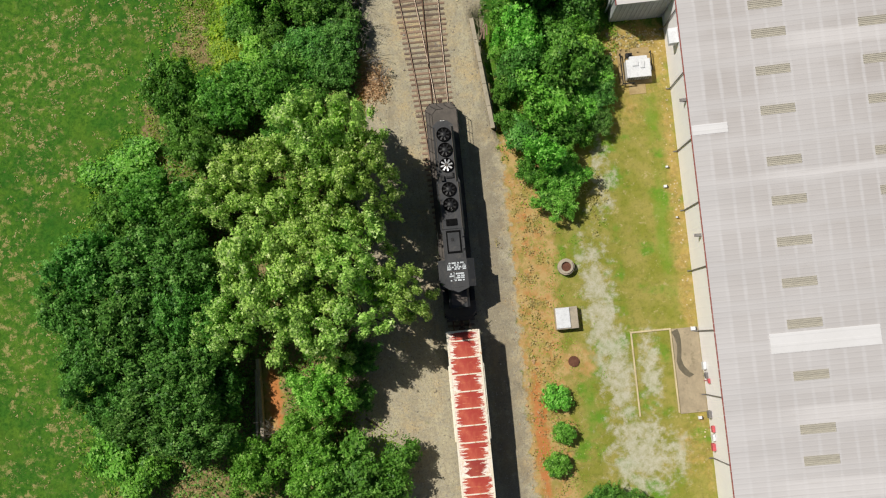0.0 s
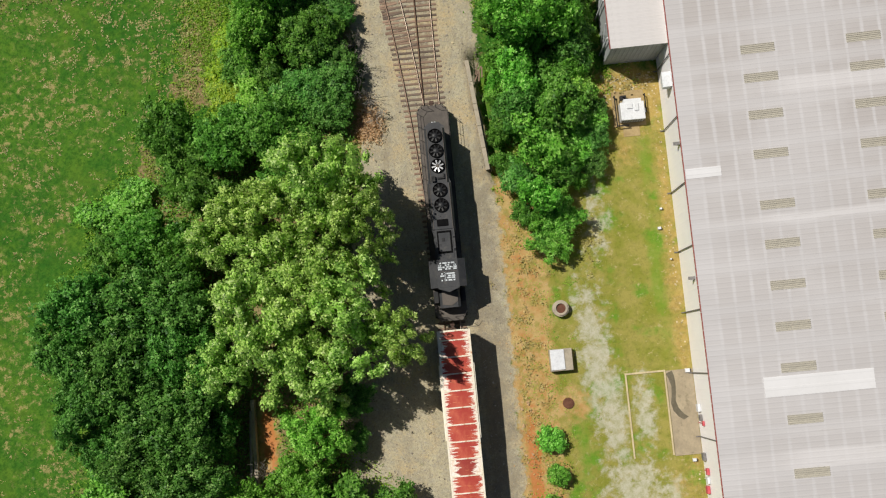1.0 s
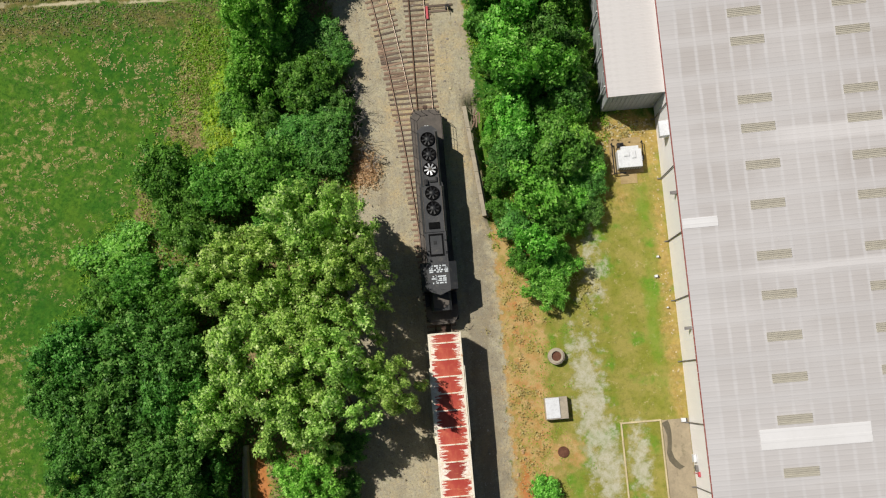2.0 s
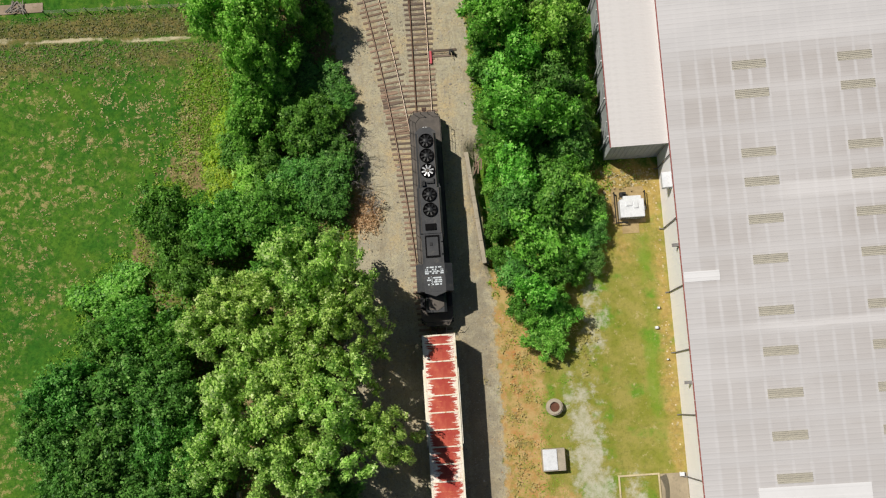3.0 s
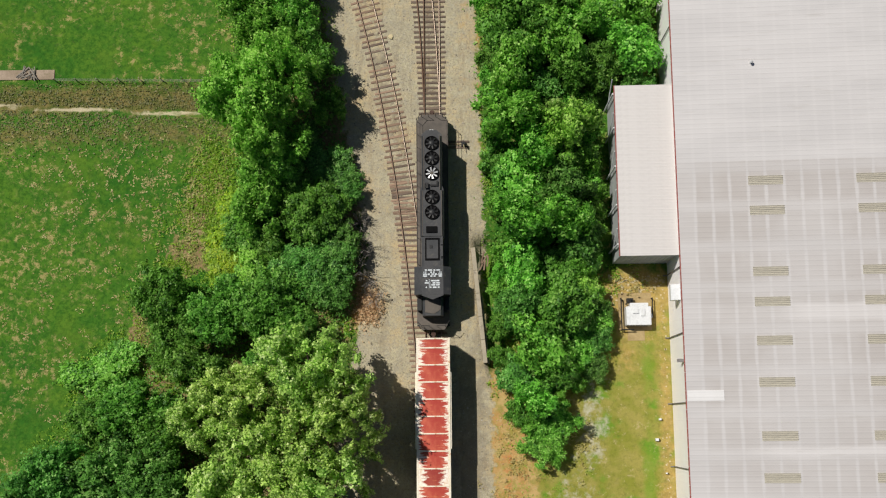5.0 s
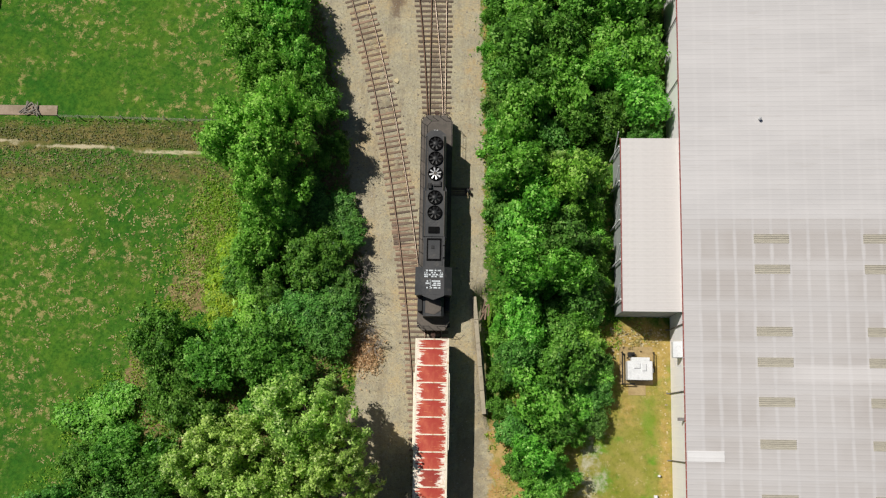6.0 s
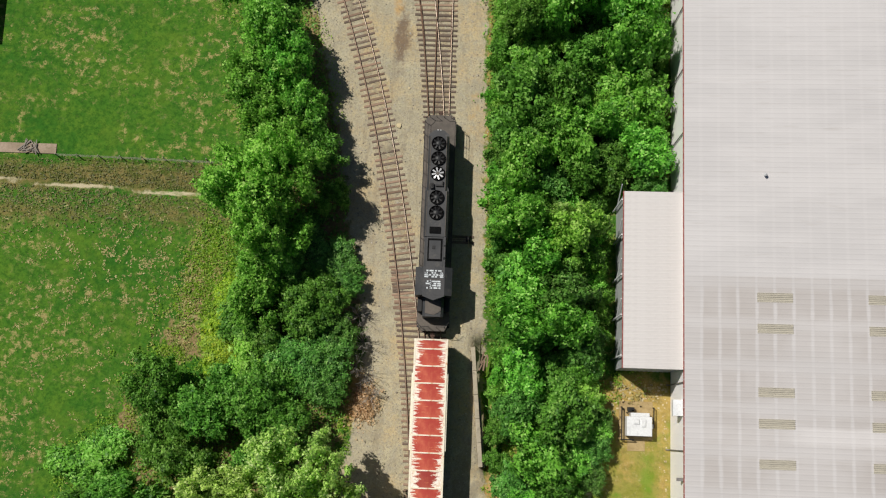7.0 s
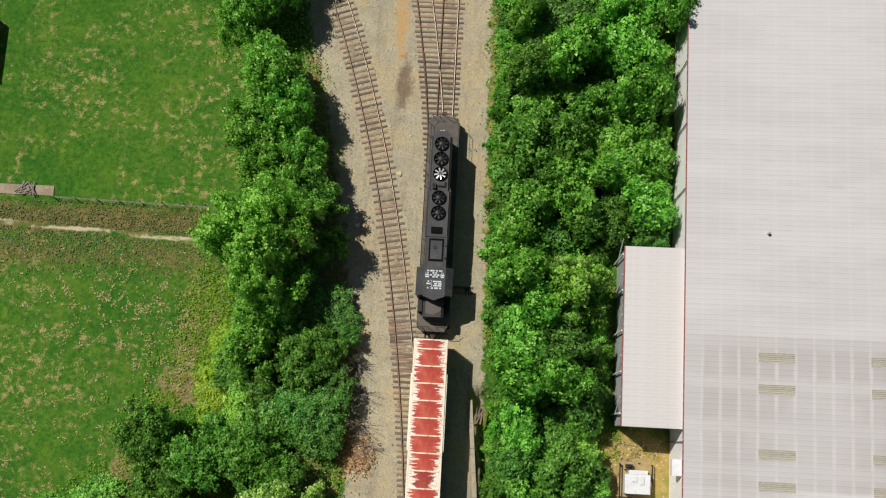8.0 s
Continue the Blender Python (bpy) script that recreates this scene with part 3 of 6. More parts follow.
def build_tracks():
    rng = random.Random(5)
    old, fresh = tie_mesh("tie", M_TIE), tie_mesh("tie_dark", M_TIE_NEW)
    main = thing("railway_track", 0, 0, 0, "rusty main railway line on weathered timber ties in gravel", "railway track")
    siding = thing("siding_track", 0, 0, 0, "curved rusty siding on bleached half-buried ties", "railway track")
    branch = thing("branch_track", 0, 0, 0, "rusty turnout route leaving the main line", "railway track")
    for parent, centre, y0, y1 in ((main, lambda v: v * 0.0, -60, 130), (siding, siding_x, 17.5, 130), (branch, branch_x, 45, 130)):
        # right-hand heads are paler than left-hand ones
        rail(parent, centre, -1, y0, y1, M_RAILHEAD if parent is siding else M_RAIL)
        rail(parent, centre, 1, y0, y1, M_RAILTOP)
    # frog and check rails of the two switches
    for parent, side, y0, y1 in ((main, 0.66, 60.5, 64.5), (branch, -0.66, 60.5, 64.5), (main, 0.66, 27, 31)):
        bm = bmesh.new()
        c = (lambda v: 0.0) if parent is main else (lambda v: float(branch_x(v)))
        rod(bm, (c(y0) + side, y0, 0.15), (c(y1) + side, y1, 0.15), 0.035, 6)
        part("check_rail", bm, M_RAIL, parent)

    def tie(parent, x0, x1, y, turn=0.0, mesh=None, sunk=0.0):
        ob = new("tie", mesh or old)
        ob.parent = parent
        ob.location = ((x0 + x1) / 2, y, -sunk)
        ob.scale = (x1 - x0, rng.uniform(0.9, 1.1), 1)
        ob.rotation_euler = (0, 0, turn + rng.uniform(-0.012, 0.012))

    y = -16.0
    while y < 72:
        lx, bx = float(siding_x(y)), float(branch_x(y))
        x0 = -1.3 + (lx if -3.0 < lx else 0) + (bx if -2.7 < bx else 0) + rng.uniform(-0.08, 0.08)
        new_wood = 41 < y < 64 or rng.random() < 0.15
        tie(main, x0, 1.3 + rng.uniform(-0.1, 0.1), y, 0.0, fresh if new_wood else old, 0.0 if y > 44 else rng.uniform(0.0, 0.035))
        y += 0.52
    for parent, centre, first, gap in ((siding, siding_x, 33.0, 0.56), (branch, branch_x, 71.0, 0.55)):
        y = first
        while y < 76:
            a = math.atan2(-float(centre(y + 0.5) - centre(y - 0.5)), 1.0)
            c = float(centre(y))
            tie(parent, c - 1.28 + rng.uniform(-0.15, 0.1), c + 1.28 + rng.uniform(-0.1, 0.15), y, a, fresh if rng.random() < (0.35 if parent is siding else 0.2) else old, rng.uniform(0.0, 0.03))
            y += gap * rng.uniform(0.85, 1.15)
    # gravel heaped between the siding's rails, with ties showing through
    us, vs = np.linspace(-0.66, 0.66, 9), np.arange(33.0, 80.0, 0.12)
    U, V = np.meshgrid(us, vs)
    g = np.random.RandomState(8)
    rough = g.normal(size=U.shape)
    for _ in range(2):
        rough = (rough + np.roll(rough, 1, 0) + np.roll(rough, -1, 0) + np.roll(rough, 1, 1) + np.roll(rough, -1, 1)) / 2.6
    hump = -0.004 + 0.024 * rough + 0.012 * np.sin(V * 0.9) - 0.03 * (np.abs(U) > 0.6)
    i = np.arange(U.size).reshape(U.shape)
    me = sheet("ballast", np.c_[(siding_x(V) + U).ravel(), V.ravel(), hump.ravel()], np.c_[i[:-1, :-1].ravel(), i[:-1, 1:].ravel(), i[1:, 1:].ravel(), i[1:, :-1].ravel()], M_GROUND)
    for zone_name, amount in (("gravel", 1.0), ("ochre", 0.2), ("dirt", 0.75)):
        me.attributes.new(zone_name, "FLOAT", "POINT").data.foreach_set("value", np.full(U.size, amount, np.float32))
    part("ballast", me, M_GROUND, siding, "brown gravel heaped between the rails")
    bm = bmesh.new()
    for k in range(80):
        for c, y in ((lambda v: 0.0, 73 + 0.52 * k), (lambda v: 0.0, -16.5 - 0.52 * k), (lambda v: float(siding_x(v)), 77 + 0.6 * k)):
            box(bm, c(y) - 1.3, c(y) + 1.3, y - 0.11, y + 0.11, -0.1, 0.05)
    tagged(part("far_ties", bm, M_TIE, main, "weathered ties further along the line"), kind="stuff")


build_tracks()


# ---- warehouse ----
EAVE_X, EAVE_Z, PITCH = 21.93, 7.1, 0.075


def roof_z(x):
    return EAVE_Z + PITCH * (x - EAVE_X)


def ribbed(name, length, width, ribs, material, height=0.04):
    """A roof sheet lying along x, its ribs side by side along y, sloping up by the roof's pitch."""
    pts = []
    for i in range(ribs):
        y = -width / 2 + width * i / ribs
        w = width / ribs
        pts += [(y, 0), (y + 0.62 * w, 0), (y + 0.72 * w, height), (y + 0.9 * w, height)]
    pts.append((width / 2, 0))
    n = len(pts)
    v = [(x, y, z + PITCH * x) for x in (0.0, length) for y, z in pts] + [(x, y, -0.05 + PITCH * x) for x in (0.0, length) for y in (-width / 2, width / 2)]
    me = bpy.data.meshes.new(name)
    f = [(i, i + 1, n + i + 1, n + i) for i in range(n - 1)]
    b = 2 * n
    f += [(b, b + 2, b + 3, b + 1), (0, n, b + 2, b), (n - 1, b + 1, b + 3, 2 * n - 1)]
    f += [(*range(n - 1, -1, -1), b, b + 1), (*range(n, 2 * n), b + 3, b + 2)]
    me.from_pydata(v, [], f)
    me.materials.append(material)
    return me


def build_warehouse():
    w = thing("warehouse", 22.2, 0, 0, "long white metal warehouse with a pale sheet roof", "building")
    w.matrix_basis = Matrix()

    def wall(x0, x1, y0, y1, z1, material=M_WHITE, name="wall"):
        bm = bmesh.new()
        pts, n = [], int((y1 - y0) / 0.9)
        for i in range(n):
            y = y0 + (y1 - y0) * i / n
            pts += [(x0, y), (x0, y + 0.36), (x0 - 0.005, y + 0.42), (x0 - 0.005, y + 0.5), (x0, y + 0.56)]
        slab(bm, [*pts, (x0, y1), (x1, y1), (x1, y0)], -0.1, z1)
        return part(name, bm, material, w)

    wall(22.15, 22.35, -30, 92, roof_z(22.15) - 0.12)
    wall(61.5, 61.7, -30, 92, roof_z(61.5) - 0.12)
    for y in (-30.0, 91.8):
        bm = bmesh.new()
        prism(bm, [(22.35, -0.1), (61.5, -0.1), (61.5, roof_z(61.5) - 0.12), (22.35, roof_z(22.35) - 0.12)], y, y + 0.2)
        part("wall", bm, M_WHITE, w)
    roof = thing("roof", 0, 0, 0, "pale coated ribbed sheet roof with dusty grey bays", "")
    roof.parent = w
    me = ribbed("roof_sheet", 40.0, 0.9, 2, M_ROOF, 0.010)
    for i in range(136):
        ob = part("roof_sheet", me, M_ROOF, roof)
        ob.location = (EAVE_X, -30 + 0.9 * (i + 0.5), EAVE_Z)
    # skylights, two columns
    lid = ribbed("skylight", 3.0, 0.82, 5, M_SKYL, 0.05)
    for x in (28.13, 37.45):
        for y in (35.65, 32.95, 27.5, 24.85, 21.46, 17.88, 13.3, 9.78, 6.13, 2.5, -1.1, -5.6, -10.2, -12.9):
            ob = part("skylight", lid, M_SKYL, roof, "dusty translucent skylight sheet")
            ob.location = (x, y, roof_z(x) + 0.03)
    for x, y, length, width in ((22.02, 16.78, 3.1, 0.9), (26.5, -2.65, 9.4, 1.75)):
        ob = part("roof_patch", ribbed("roof_patch", length, width, 2, M_PATCH, 0.011), M_PATCH, roof, "bright new white roof sheet")
        ob.location = (x, y, roof_z(x) + 0.045)
    bm = bmesh.new()
    rod(bm, (28.9, 46.5, roof_z(28.9)), (28.9, 46.5, roof_z(28.9) + 0.4), 0.09, 12)
    rod(bm, (28.9, 46.5, roof_z(28.9) + 0.4), (28.9, 46.5, roof_z(28.9) + 0.52), 0.16, 12, 0.04)
    part("roof_vent", bm, M_SILVER, roof, "small metal roof vent")
    # red eave trim in lengths, with pale joints
    bm = bmesh.new()
    box(bm, EAVE_X - 0.07, EAVE_X + 0.01, -0.385, 0.385, -0.16, 0.03, 0.01)
    trim = mesh_of("eave_trim", bm, M_REDTRIM)
    for i in range(150):
        ob = part("eave_trim", trim, M_REDTRIM, w, "faded red gutter length")
        ob.location = (0, -29.6 + 0.8 * i, EAVE_Z)
    for y in (28.2, 22.32, 16.21, 10.5, 4.73, -0.97, -6.9, -12.8, 50.6, 56.6, 62.6):
        bm = bmesh.new()
        rod(bm, (22.05, y, 0.15), (22.05, y, 6.7), 0.055, 8)
        rod(bm, (22.05, y, 6.7), (21.9, y, 6.98), 0.055, 8)
        rod(bm, (22.05, y, 0.15), (21.7, y, 0.08), 0.055, 8)
        part("downspout", bm, M_PIPE, w, "dark grey downspout")
    for y, z in ((19.9, 5.6), (7.6, 5.2)):  # wall lamps
        bm = bmesh.new()
        prism(bm, [(22.12, z - 0.2), (21.55, z + 0.1), (21.5, z + 0.22), (22.12, z + 0.3)], y - 0.14, y + 0.14)
        part("wall_lamp", bm, M_PIPE, w, "grey wall lamp housing")
    bm = bmesh.new()
    prism(bm, [(22.12, 4.6), (21.35, 4.6), (21.3, 5.35), (21.6, 5.55), (22.12, 5.6)], 25.3, 26.7)
    part("wall_hood", bm, M_PLASTIC, w, "white metal ventilation hood")
    for y, z, s, m in ((-4.2, 1.2, 0.35, M_PLASTIC), (-5.1, 1.5, 0.28, M_PIPE), (-5.6, 2.2, 0.22, M_REDP), (-8.7, 1.1, 0.35, M_PIPE), (-10.0, 1.8, 0.3, M_REDP), (-10.8, 1.6, 0.3, M_PLASTIC), (-11.7, 1.2, 0.35, M_REDP)):
        bm = bmesh.new()
        box(bm, 22.12 - s * 0.8, 22.12, y - s, y + s, z - s, z + s, 0.02)
        rod(bm, (22.06, y, 0.0), (22.06, y, z - s), 0.03, 6)
        part("meter_box", bm, m, w, "small wall-mounted service box")


def build_annex():
    a = thing("annex", 0, 0, 0, "grey metal lean-to annex with a pale sheet roof", "building")
    x0, x1, y0, y1, zt = 16.98, 22.1, 29.4, 45.0, 5.75
    for bx in ((x0, x1, y0, y0 + 0.15), (x0, x0 + 0.15, y0 + 0.15, y1 - 0.15), (x0, x1, y1 - 0.15, y1)):
        bm = bmesh.new()
        pts = [(bx[0], bx[2])]
        if bx[1] - bx[0] > 1:
            for i in range(12):
                x = x0 + 0.2 + 0.42 * i
                pts += [(x - 0.07, bx[2]), (x - 0.04, bx[2] - 0.03), (x + 0.04, bx[2] - 0.03), (x + 0.07, bx[2])]
        slab(bm, [*pts, (bx[1], bx[2]), (bx[1], bx[3]), (bx[0], bx[3])], -0.1, zt - 0.1)
        part("wall", bm, M_GREYWALL, a)
    n = 26
    step_y = (y1 - y0 + 0.24) / n
    me = ribbed("roof_sheet", x1 - x0 + 0.12, step_y, 2, M_ANNEX, 0.006)
    for i in range(n):
        ob = part("roof_sheet", me, M_ANNEX, a)
        ob.location = (x0 - 0.12, y0 - 0.12 + step_y * (i + 0.5), zt - 0.05)
        ob.scale = (1, 1, 0.6)
    bm = bmesh.new()
    box(bm, x0 - 0.2, x0 - 0.125, y0 - 0.14, y1 + 0.14, zt - 0.2, zt, 0.01)
    part("gutter", bm, M_REDTRIM, a, "faded brown gutter")
    for y in (y0 + 1.0, y0 + 4.6, y0 + 8.2, y0 + 11.8, y1 - 0.6):  # outside frame posts
        bm = bmesh.new()
        box(bm, x0 - 0.32, x0 - 0.2, y - 0.06, y + 0.06, -0.1, zt - 0.25)
        rod(bm, (x0 - 0.26, y, 2.6), (x0 - 0.26, y + 1.4, zt - 0.3), 0.05, 6)
        part("frame_post", bm, M_PLASTIC, a, "white steel frame post with brace")


build_warehouse()
build_annex()


# ---- lot behind the warehouse ----
def build_lot():
    bm = bmesh.new()
    for bx in ((15.7, 19.55, -0.62, -0.45), (15.7, 15.86, -8.4, -0.62), (19.39, 19.55, -8.4, -0.62)):
        box(bm, *bx, -0.05, 0.1, 0.015)
    tagged(new("kerb_frame", mesh_of("kerb_frame", bm, M_CURB)), "cream concrete kerb round a worn grass bay", "kerb")
    bm = bmesh.new()
    box(bm, 19.6, 22.1, -8.5, -0.55, -0.05, 0.07, 0.015)
    tagged(new("concrete_pad", mesh_of("concrete_pad", bm, M_PAD)), "brown weathered concrete pad beside the warehouse wall", "pavement", kind="structure")
    bm = bmesh.new()
    rng = random.Random(2)
    mid = [(19.85, -0.7), (20.05, -1.2), (20.15, -1.9), (20.1, -2.7), (20.02, -3.5), (20.15, -4.2), (20.6, -4.8), (21.0, -5.1)]
    left = [(x - rng.uniform(0.2, 0.3), y - 0.12) for x, y in mid]
    back = [(x + rng.uniform(0.16, 0.3), y + 0.12) for x, y in mid[::-1]]
    slab(bm, left + back, 0.06, 0.0745)
    tagged(new("damp_silt", mesh_of("damp_silt", bm, M_STAIN)), "dark winding trail of damp silt on the concrete pad", "silt")
    b = thing("catch_basin", 10.3, 6.2, 0, "round concrete manhole riser with an open dark top", "manhole")
    bm = bmesh.new()
    tube(bm, 0, 0, -0.1, 0.75, 0.5, 0.78)
    tube(bm, 0, 0, 0.75, 0.9, 0.46, 0.66)
    part("riser", bm, M_CONC, b, smooth=False)
    bm = bmesh.new()
    rod(bm, (0, 0, 0.66), (0, 0, 0.72), 0.49, 20)
    part("cover", bm, M_RUSTLID, b, "rusty sunken iron cover")
    m = thing("manhole_cover", 10.15, -2.7, 0, "rusty iron manhole cover set in clay", "manhole")
    bm = bmesh.new()
    rod(bm, (0, 0, -0.05), (0, 0, 0.1), 0.42, 24)
    part("lid", bm, M_RUSTLID, m)
    bm = bmesh.new()
    tube(bm, 0, 0, -0.05, 0.13, 0.43, 0.52)
    part("rim", bm, M_RUSTLID, m)
    v = thing("vault_box", 9.83, 1.4, 0, "grey concrete utility vault with a white lid", "utility box")
    bm = bmesh.new()
    box(bm, -1.06, 1.06, -1.03, 1.03, -0.1, 0.95, 0.04)
    part("body", bm, M_CONC, v)
    bm = bmesh.new()
    box(bm, -1.0, 0.3, -0.92, 0.98, 0.955, 1.06, 0.03)
    part("lid", bm, M_PLASTIC, v, "bright white metal lid")
    u = thing("cooling_unit", 19.1, 24.45, 0.05, "white outdoor cooling unit on a concrete slab", "air conditioner")
    bm = bmesh.new()
    box(bm, -1.15, 1.15, -1.0, 0.75, 0.05, 1.25, 0.05)
    box(bm, -0.75, 0.95, 0.75, 1.1, 0.05, 1.05, 0.04)
    part("casing", bm, M_PLASTIC, u)
    for x, y, sx, sy, z in ((-0.3, 0.3, 0.28, 0.22, 1.25), (0.35, 0.2, 0.2, 0.35, 1.25), (1.2, -0.1, 0.12, 0.2, 0.7)):
        bm = bmesh.new()
        box(bm, x - sx, x + sx, y - sy, y + sy, z - 0.02, z + 0.12, 0.02)
        part("top_panel", bm, M_PLASTIC, u)
    bm = bmesh.new()
    box(bm, -0.95, -0.35, 1.25, 1.6, 0.0, 0.55, 0.03)
    rod(bm, (-0.65, 1.42, 0.55), (-0.65, 1.42, 0.9), 0.08, 8)
    part("valve_box", bm, M_BLACK, u, "black valve box")
    bm = bmesh.new()
    for k in range(9):
        box(bm, -1.0 + 0.25 * k, -0.88 + 0.25 * k, -1.03, -1.0, 0.25, 1.1)
    part("side_grille", bm, M_PIPE, u, "grey ventilation grille")
    for p, q in (((-1.5, -1.35), (-1.5, 1.6)), ((1.42, -0.2), (1.42, 1.6)), ((-1.5, -1.35), (-0.4, -1.35)), ((-1.0, 1.1), (-0.6, 1.3))):
        bm = bmesh.new()
        rod(bm, (*p, 0.55), (*q, 0.55), 0.06, 6)
        rod(bm, (*p, -0.05), (*p, 0.6), 0.05, 6)
        rod(bm, (*q, -0.05), (*q, 0.6), 0.05, 6)
        part("guard_rail", bm, M_BLACK, u, "black pipe guard rail")
    bm = bmesh.new()
    box(bm, 17.4, 20.5, 23.1, 26.6, -0.05, 0.05, 0.01)
    box(bm, 18.2, 19.8, 22.1, 23.1, -0.05, 0.045, 0.01)
    tagged(new("unit_slab", mesh_of("unit_slab", bm, M_DRYSLAB)), "brown dirty concrete slab under the cooling unit", "slab", kind="structure")
    for x, y, s in ((20.55, 12.95, 0.15), (20.9, 14.8, 0.11), (21.3, 9.9, 0.08), (21.6, -0.7, 0.22), (21.3, -9.0, 0.17)):
        g = thing("ground_box", x, y, 0, "small pale service box standing in the grass", "utility box", "service boxes in the grass")
        bm = bmesh.new()
        box(bm, -s, s, -s * 0.8, s * 0.8, -0.05, 0.3, 0.02)
        part("body", bm, M_PLASTIC, g)
        bm = bmesh.new()
        box(bm, s, s + 0.05, -s * 0.7, s * 0.7, 0.0, 0.32)
        part("flap", bm, M_BLACK, g)


build_lot()


# ---- trackside ----
def build_trackside():
    w = thing("retaining_wall", 4.3, 25.6, 0, "low tan concrete retaining wall beside the track", "wall", turn=5.4)
    w["kind"] = "structure"
    for i in range(5):
        y = -5.5 + 2.2 * i
        bm = bmesh.new()
        box(bm, -0.2, 0.2, y + 0.01, y + 2.19, -2.0, 0.26, 0.03)
        part("wall_panel", bm, M_CONC, w)
    bm = bmesh.new()
    box(bm, 0.26, 0.4, -5.6, 0.8, -1.9, -0.2, 0.03)
    part("timber_kerb", bm, M_WOODGREY, w, "grey timber baulk along the wall")
    s = thing("switch_stand", 3.0, 41.2, 0, "dark iron switch stand on two long ties", "switch stand")
    for y in (-0.28, 0.28):
        bm = bmesh.new()
        box(bm, -2.0, 0.55, y - 0.11, y + 0.11, -0.08, 0.09, 0.012)
        part("head_tie", bm, M_TIE_NEW, s)
    bm = bmesh.new()
    rod(bm, (-2.6, 0, 0.14), (0, 0, 0.14), 0.03, 6)
    part("throw_rod", bm, M_RAIL, s)
    bm = bmesh.new()
    box(bm, -0.2, 0.2, -0.22, 0.22, 0.09, 0.35, 0.03)
    rod(bm, (0, 0, 0.3), (0, 0, 1.0), 0.05, 8)
    part("base", bm, M_BLACK, s)
    bm = bmesh.new()
    rod(bm, (0, 0, 0.5), (0.1, -0.75, 0.35), 0.03, 6)
    part("lever", bm, M_CURB, s)
    bm = bmesh.new()
    slab(bm, [(-0.02, -0.2), (0.02, -0.2), (0.02, 0.2), (-0.02, 0.2)], 0.75, 1.05)
    part("target", bm, M_BLACK, s)
    g = thing("point_guard", 1.0, 40.9, 0, "red painted switch point guard beside the rail", "railway part")
    bm = bmesh.new()
    box(bm, -0.12, 0.1, -0.75, 0.55, 0.06, 0.24, 0.03)
    part("plate", bm, M_REDP, g)
    f = thing("wire_fence", -37.2, 48.3, 0, "low weathered wire fence along the ditch", "fence")
    for i in range(10):
        x = 2.1 * i
        z = float(height(np.array([x - 37.2]), np.array([48.3]))[0])
        bm = bmesh.new()
        rod(bm, (x, 0, z - 0.2), (x, 0, z + 0.95), 0.05, 6)
        part("post", bm, M_WOODGREY, f)
    for dz in (0.35, 0.65, 0.92):
        bm = bmesh.new()
        rod(bm, (0, 0, -0.95 + dz), (19.0, -0.35, -0.9 + dz), 0.012, 5)
        part("wire", bm, M_TWIG, f)
    bm = bmesh.new()
    box(bm, -60, -37.4, 48.5, 49.5, -1.1, -0.86, 0.02)
    tagged(new("pavement_slab", mesh_of("pavement_slab", bm, M_PATH)), "weathered concrete path end at the ditch", "pavement", kind="structure")
    rng = random.Random(8)
    d = thing("timber_debris", -40.0, 49.1, -0.86, "heap of broken grey boards on the path", "debris")
    for i in range(12):
        bm = bmesh.new()
        a, l = rng.uniform(0, 3.1), rng.uniform(0.3, 0.8)
        c = Vector((rng.uniform(-0.8, 0.8), rng.uniform(-0.4, 0.4), 0.05 + 0.02 * i))
        e = Vector((math.cos(a) * l, math.sin(a) * l, rng.uniform(-0.02, 0.1)))
        rod(bm, c - e, c + e, 0.055, 5)
        part("board", bm, M_WOODGREY, d)
    d = thing("broken_timbers", 4.75, 30.3, 0.0, "broken brown timbers lying by the wall's end", "debris")
    for i in range(5):
        bm = bmesh.new()
        a, l = rng.uniform(0.7, 1.5), rng.uniform(0.4, 0.9)
        c = Vector((rng.uniform(-0.2, 0.6), rng.uniform(-1.4, 1.4), 0.08 + 0.02 * i))
        box(bm, -l, l, -0.07, 0.07, -0.05, 0.05, 0.012)
        part("board", bm, M_TIE, d).matrix_basis = pose(*c, 0, rng.uniform(-5, 5), math.degrees(a))
    b = thing("old_pipe", -19.6, -0.6, -0.5, "old grey pipe lying on posts among the trees", "pipe")
    bm = bmesh.new()
    rod(bm, (0, 0, 0.9), (-0.5, -8.0, 0.9), 0.14, 8)
    part("tube", bm, M_WOODGREY, b)
    for k in (0.1, 0.5, 0.9):
        bm = bmesh.new()
        rod(bm, (-0.5 * k, -8 * k, -0.5), (-0.5 * k, -8 * k, 0.8), 0.08, 6)
        part("post", bm, M_WOODGREY, b)
    b = thing("fallen_branch", -9.2, -6.4, 0.0, "dead dark branch lying on the gravel", "branch")
    bm = bmesh.new()
    rod(bm, (-0.6, 0.3, 0.1), (0.5, -0.6, 0.1), 0.11, 7, 0.06)
    rod(bm, (0.5, -0.6, 0.1), (1.2, -1.1, 0.15), 0.06, 6, 0.03)
    part("limb", bm, M_BARK, b)
    bm = bmesh.new()
    for i in range(230):
        y = rng.uniform(-17, 16)
        x, s = 6.1 + rng.gauss(0, 0.55) + (0.5 if y > 8 else 0), rng.uniform(0.05, 0.13) * (2.2 if rng.random() < 0.18 and y < -2 else 1)
        a = rng.uniform(0, 3.1)
        rod(bm, (x, y, s * 0.2), (x + math.cos(a) * s * 1.2, y + math.sin(a) * s * 1.2, s * 0.2), s * 0.55, 5, s * 0.3)
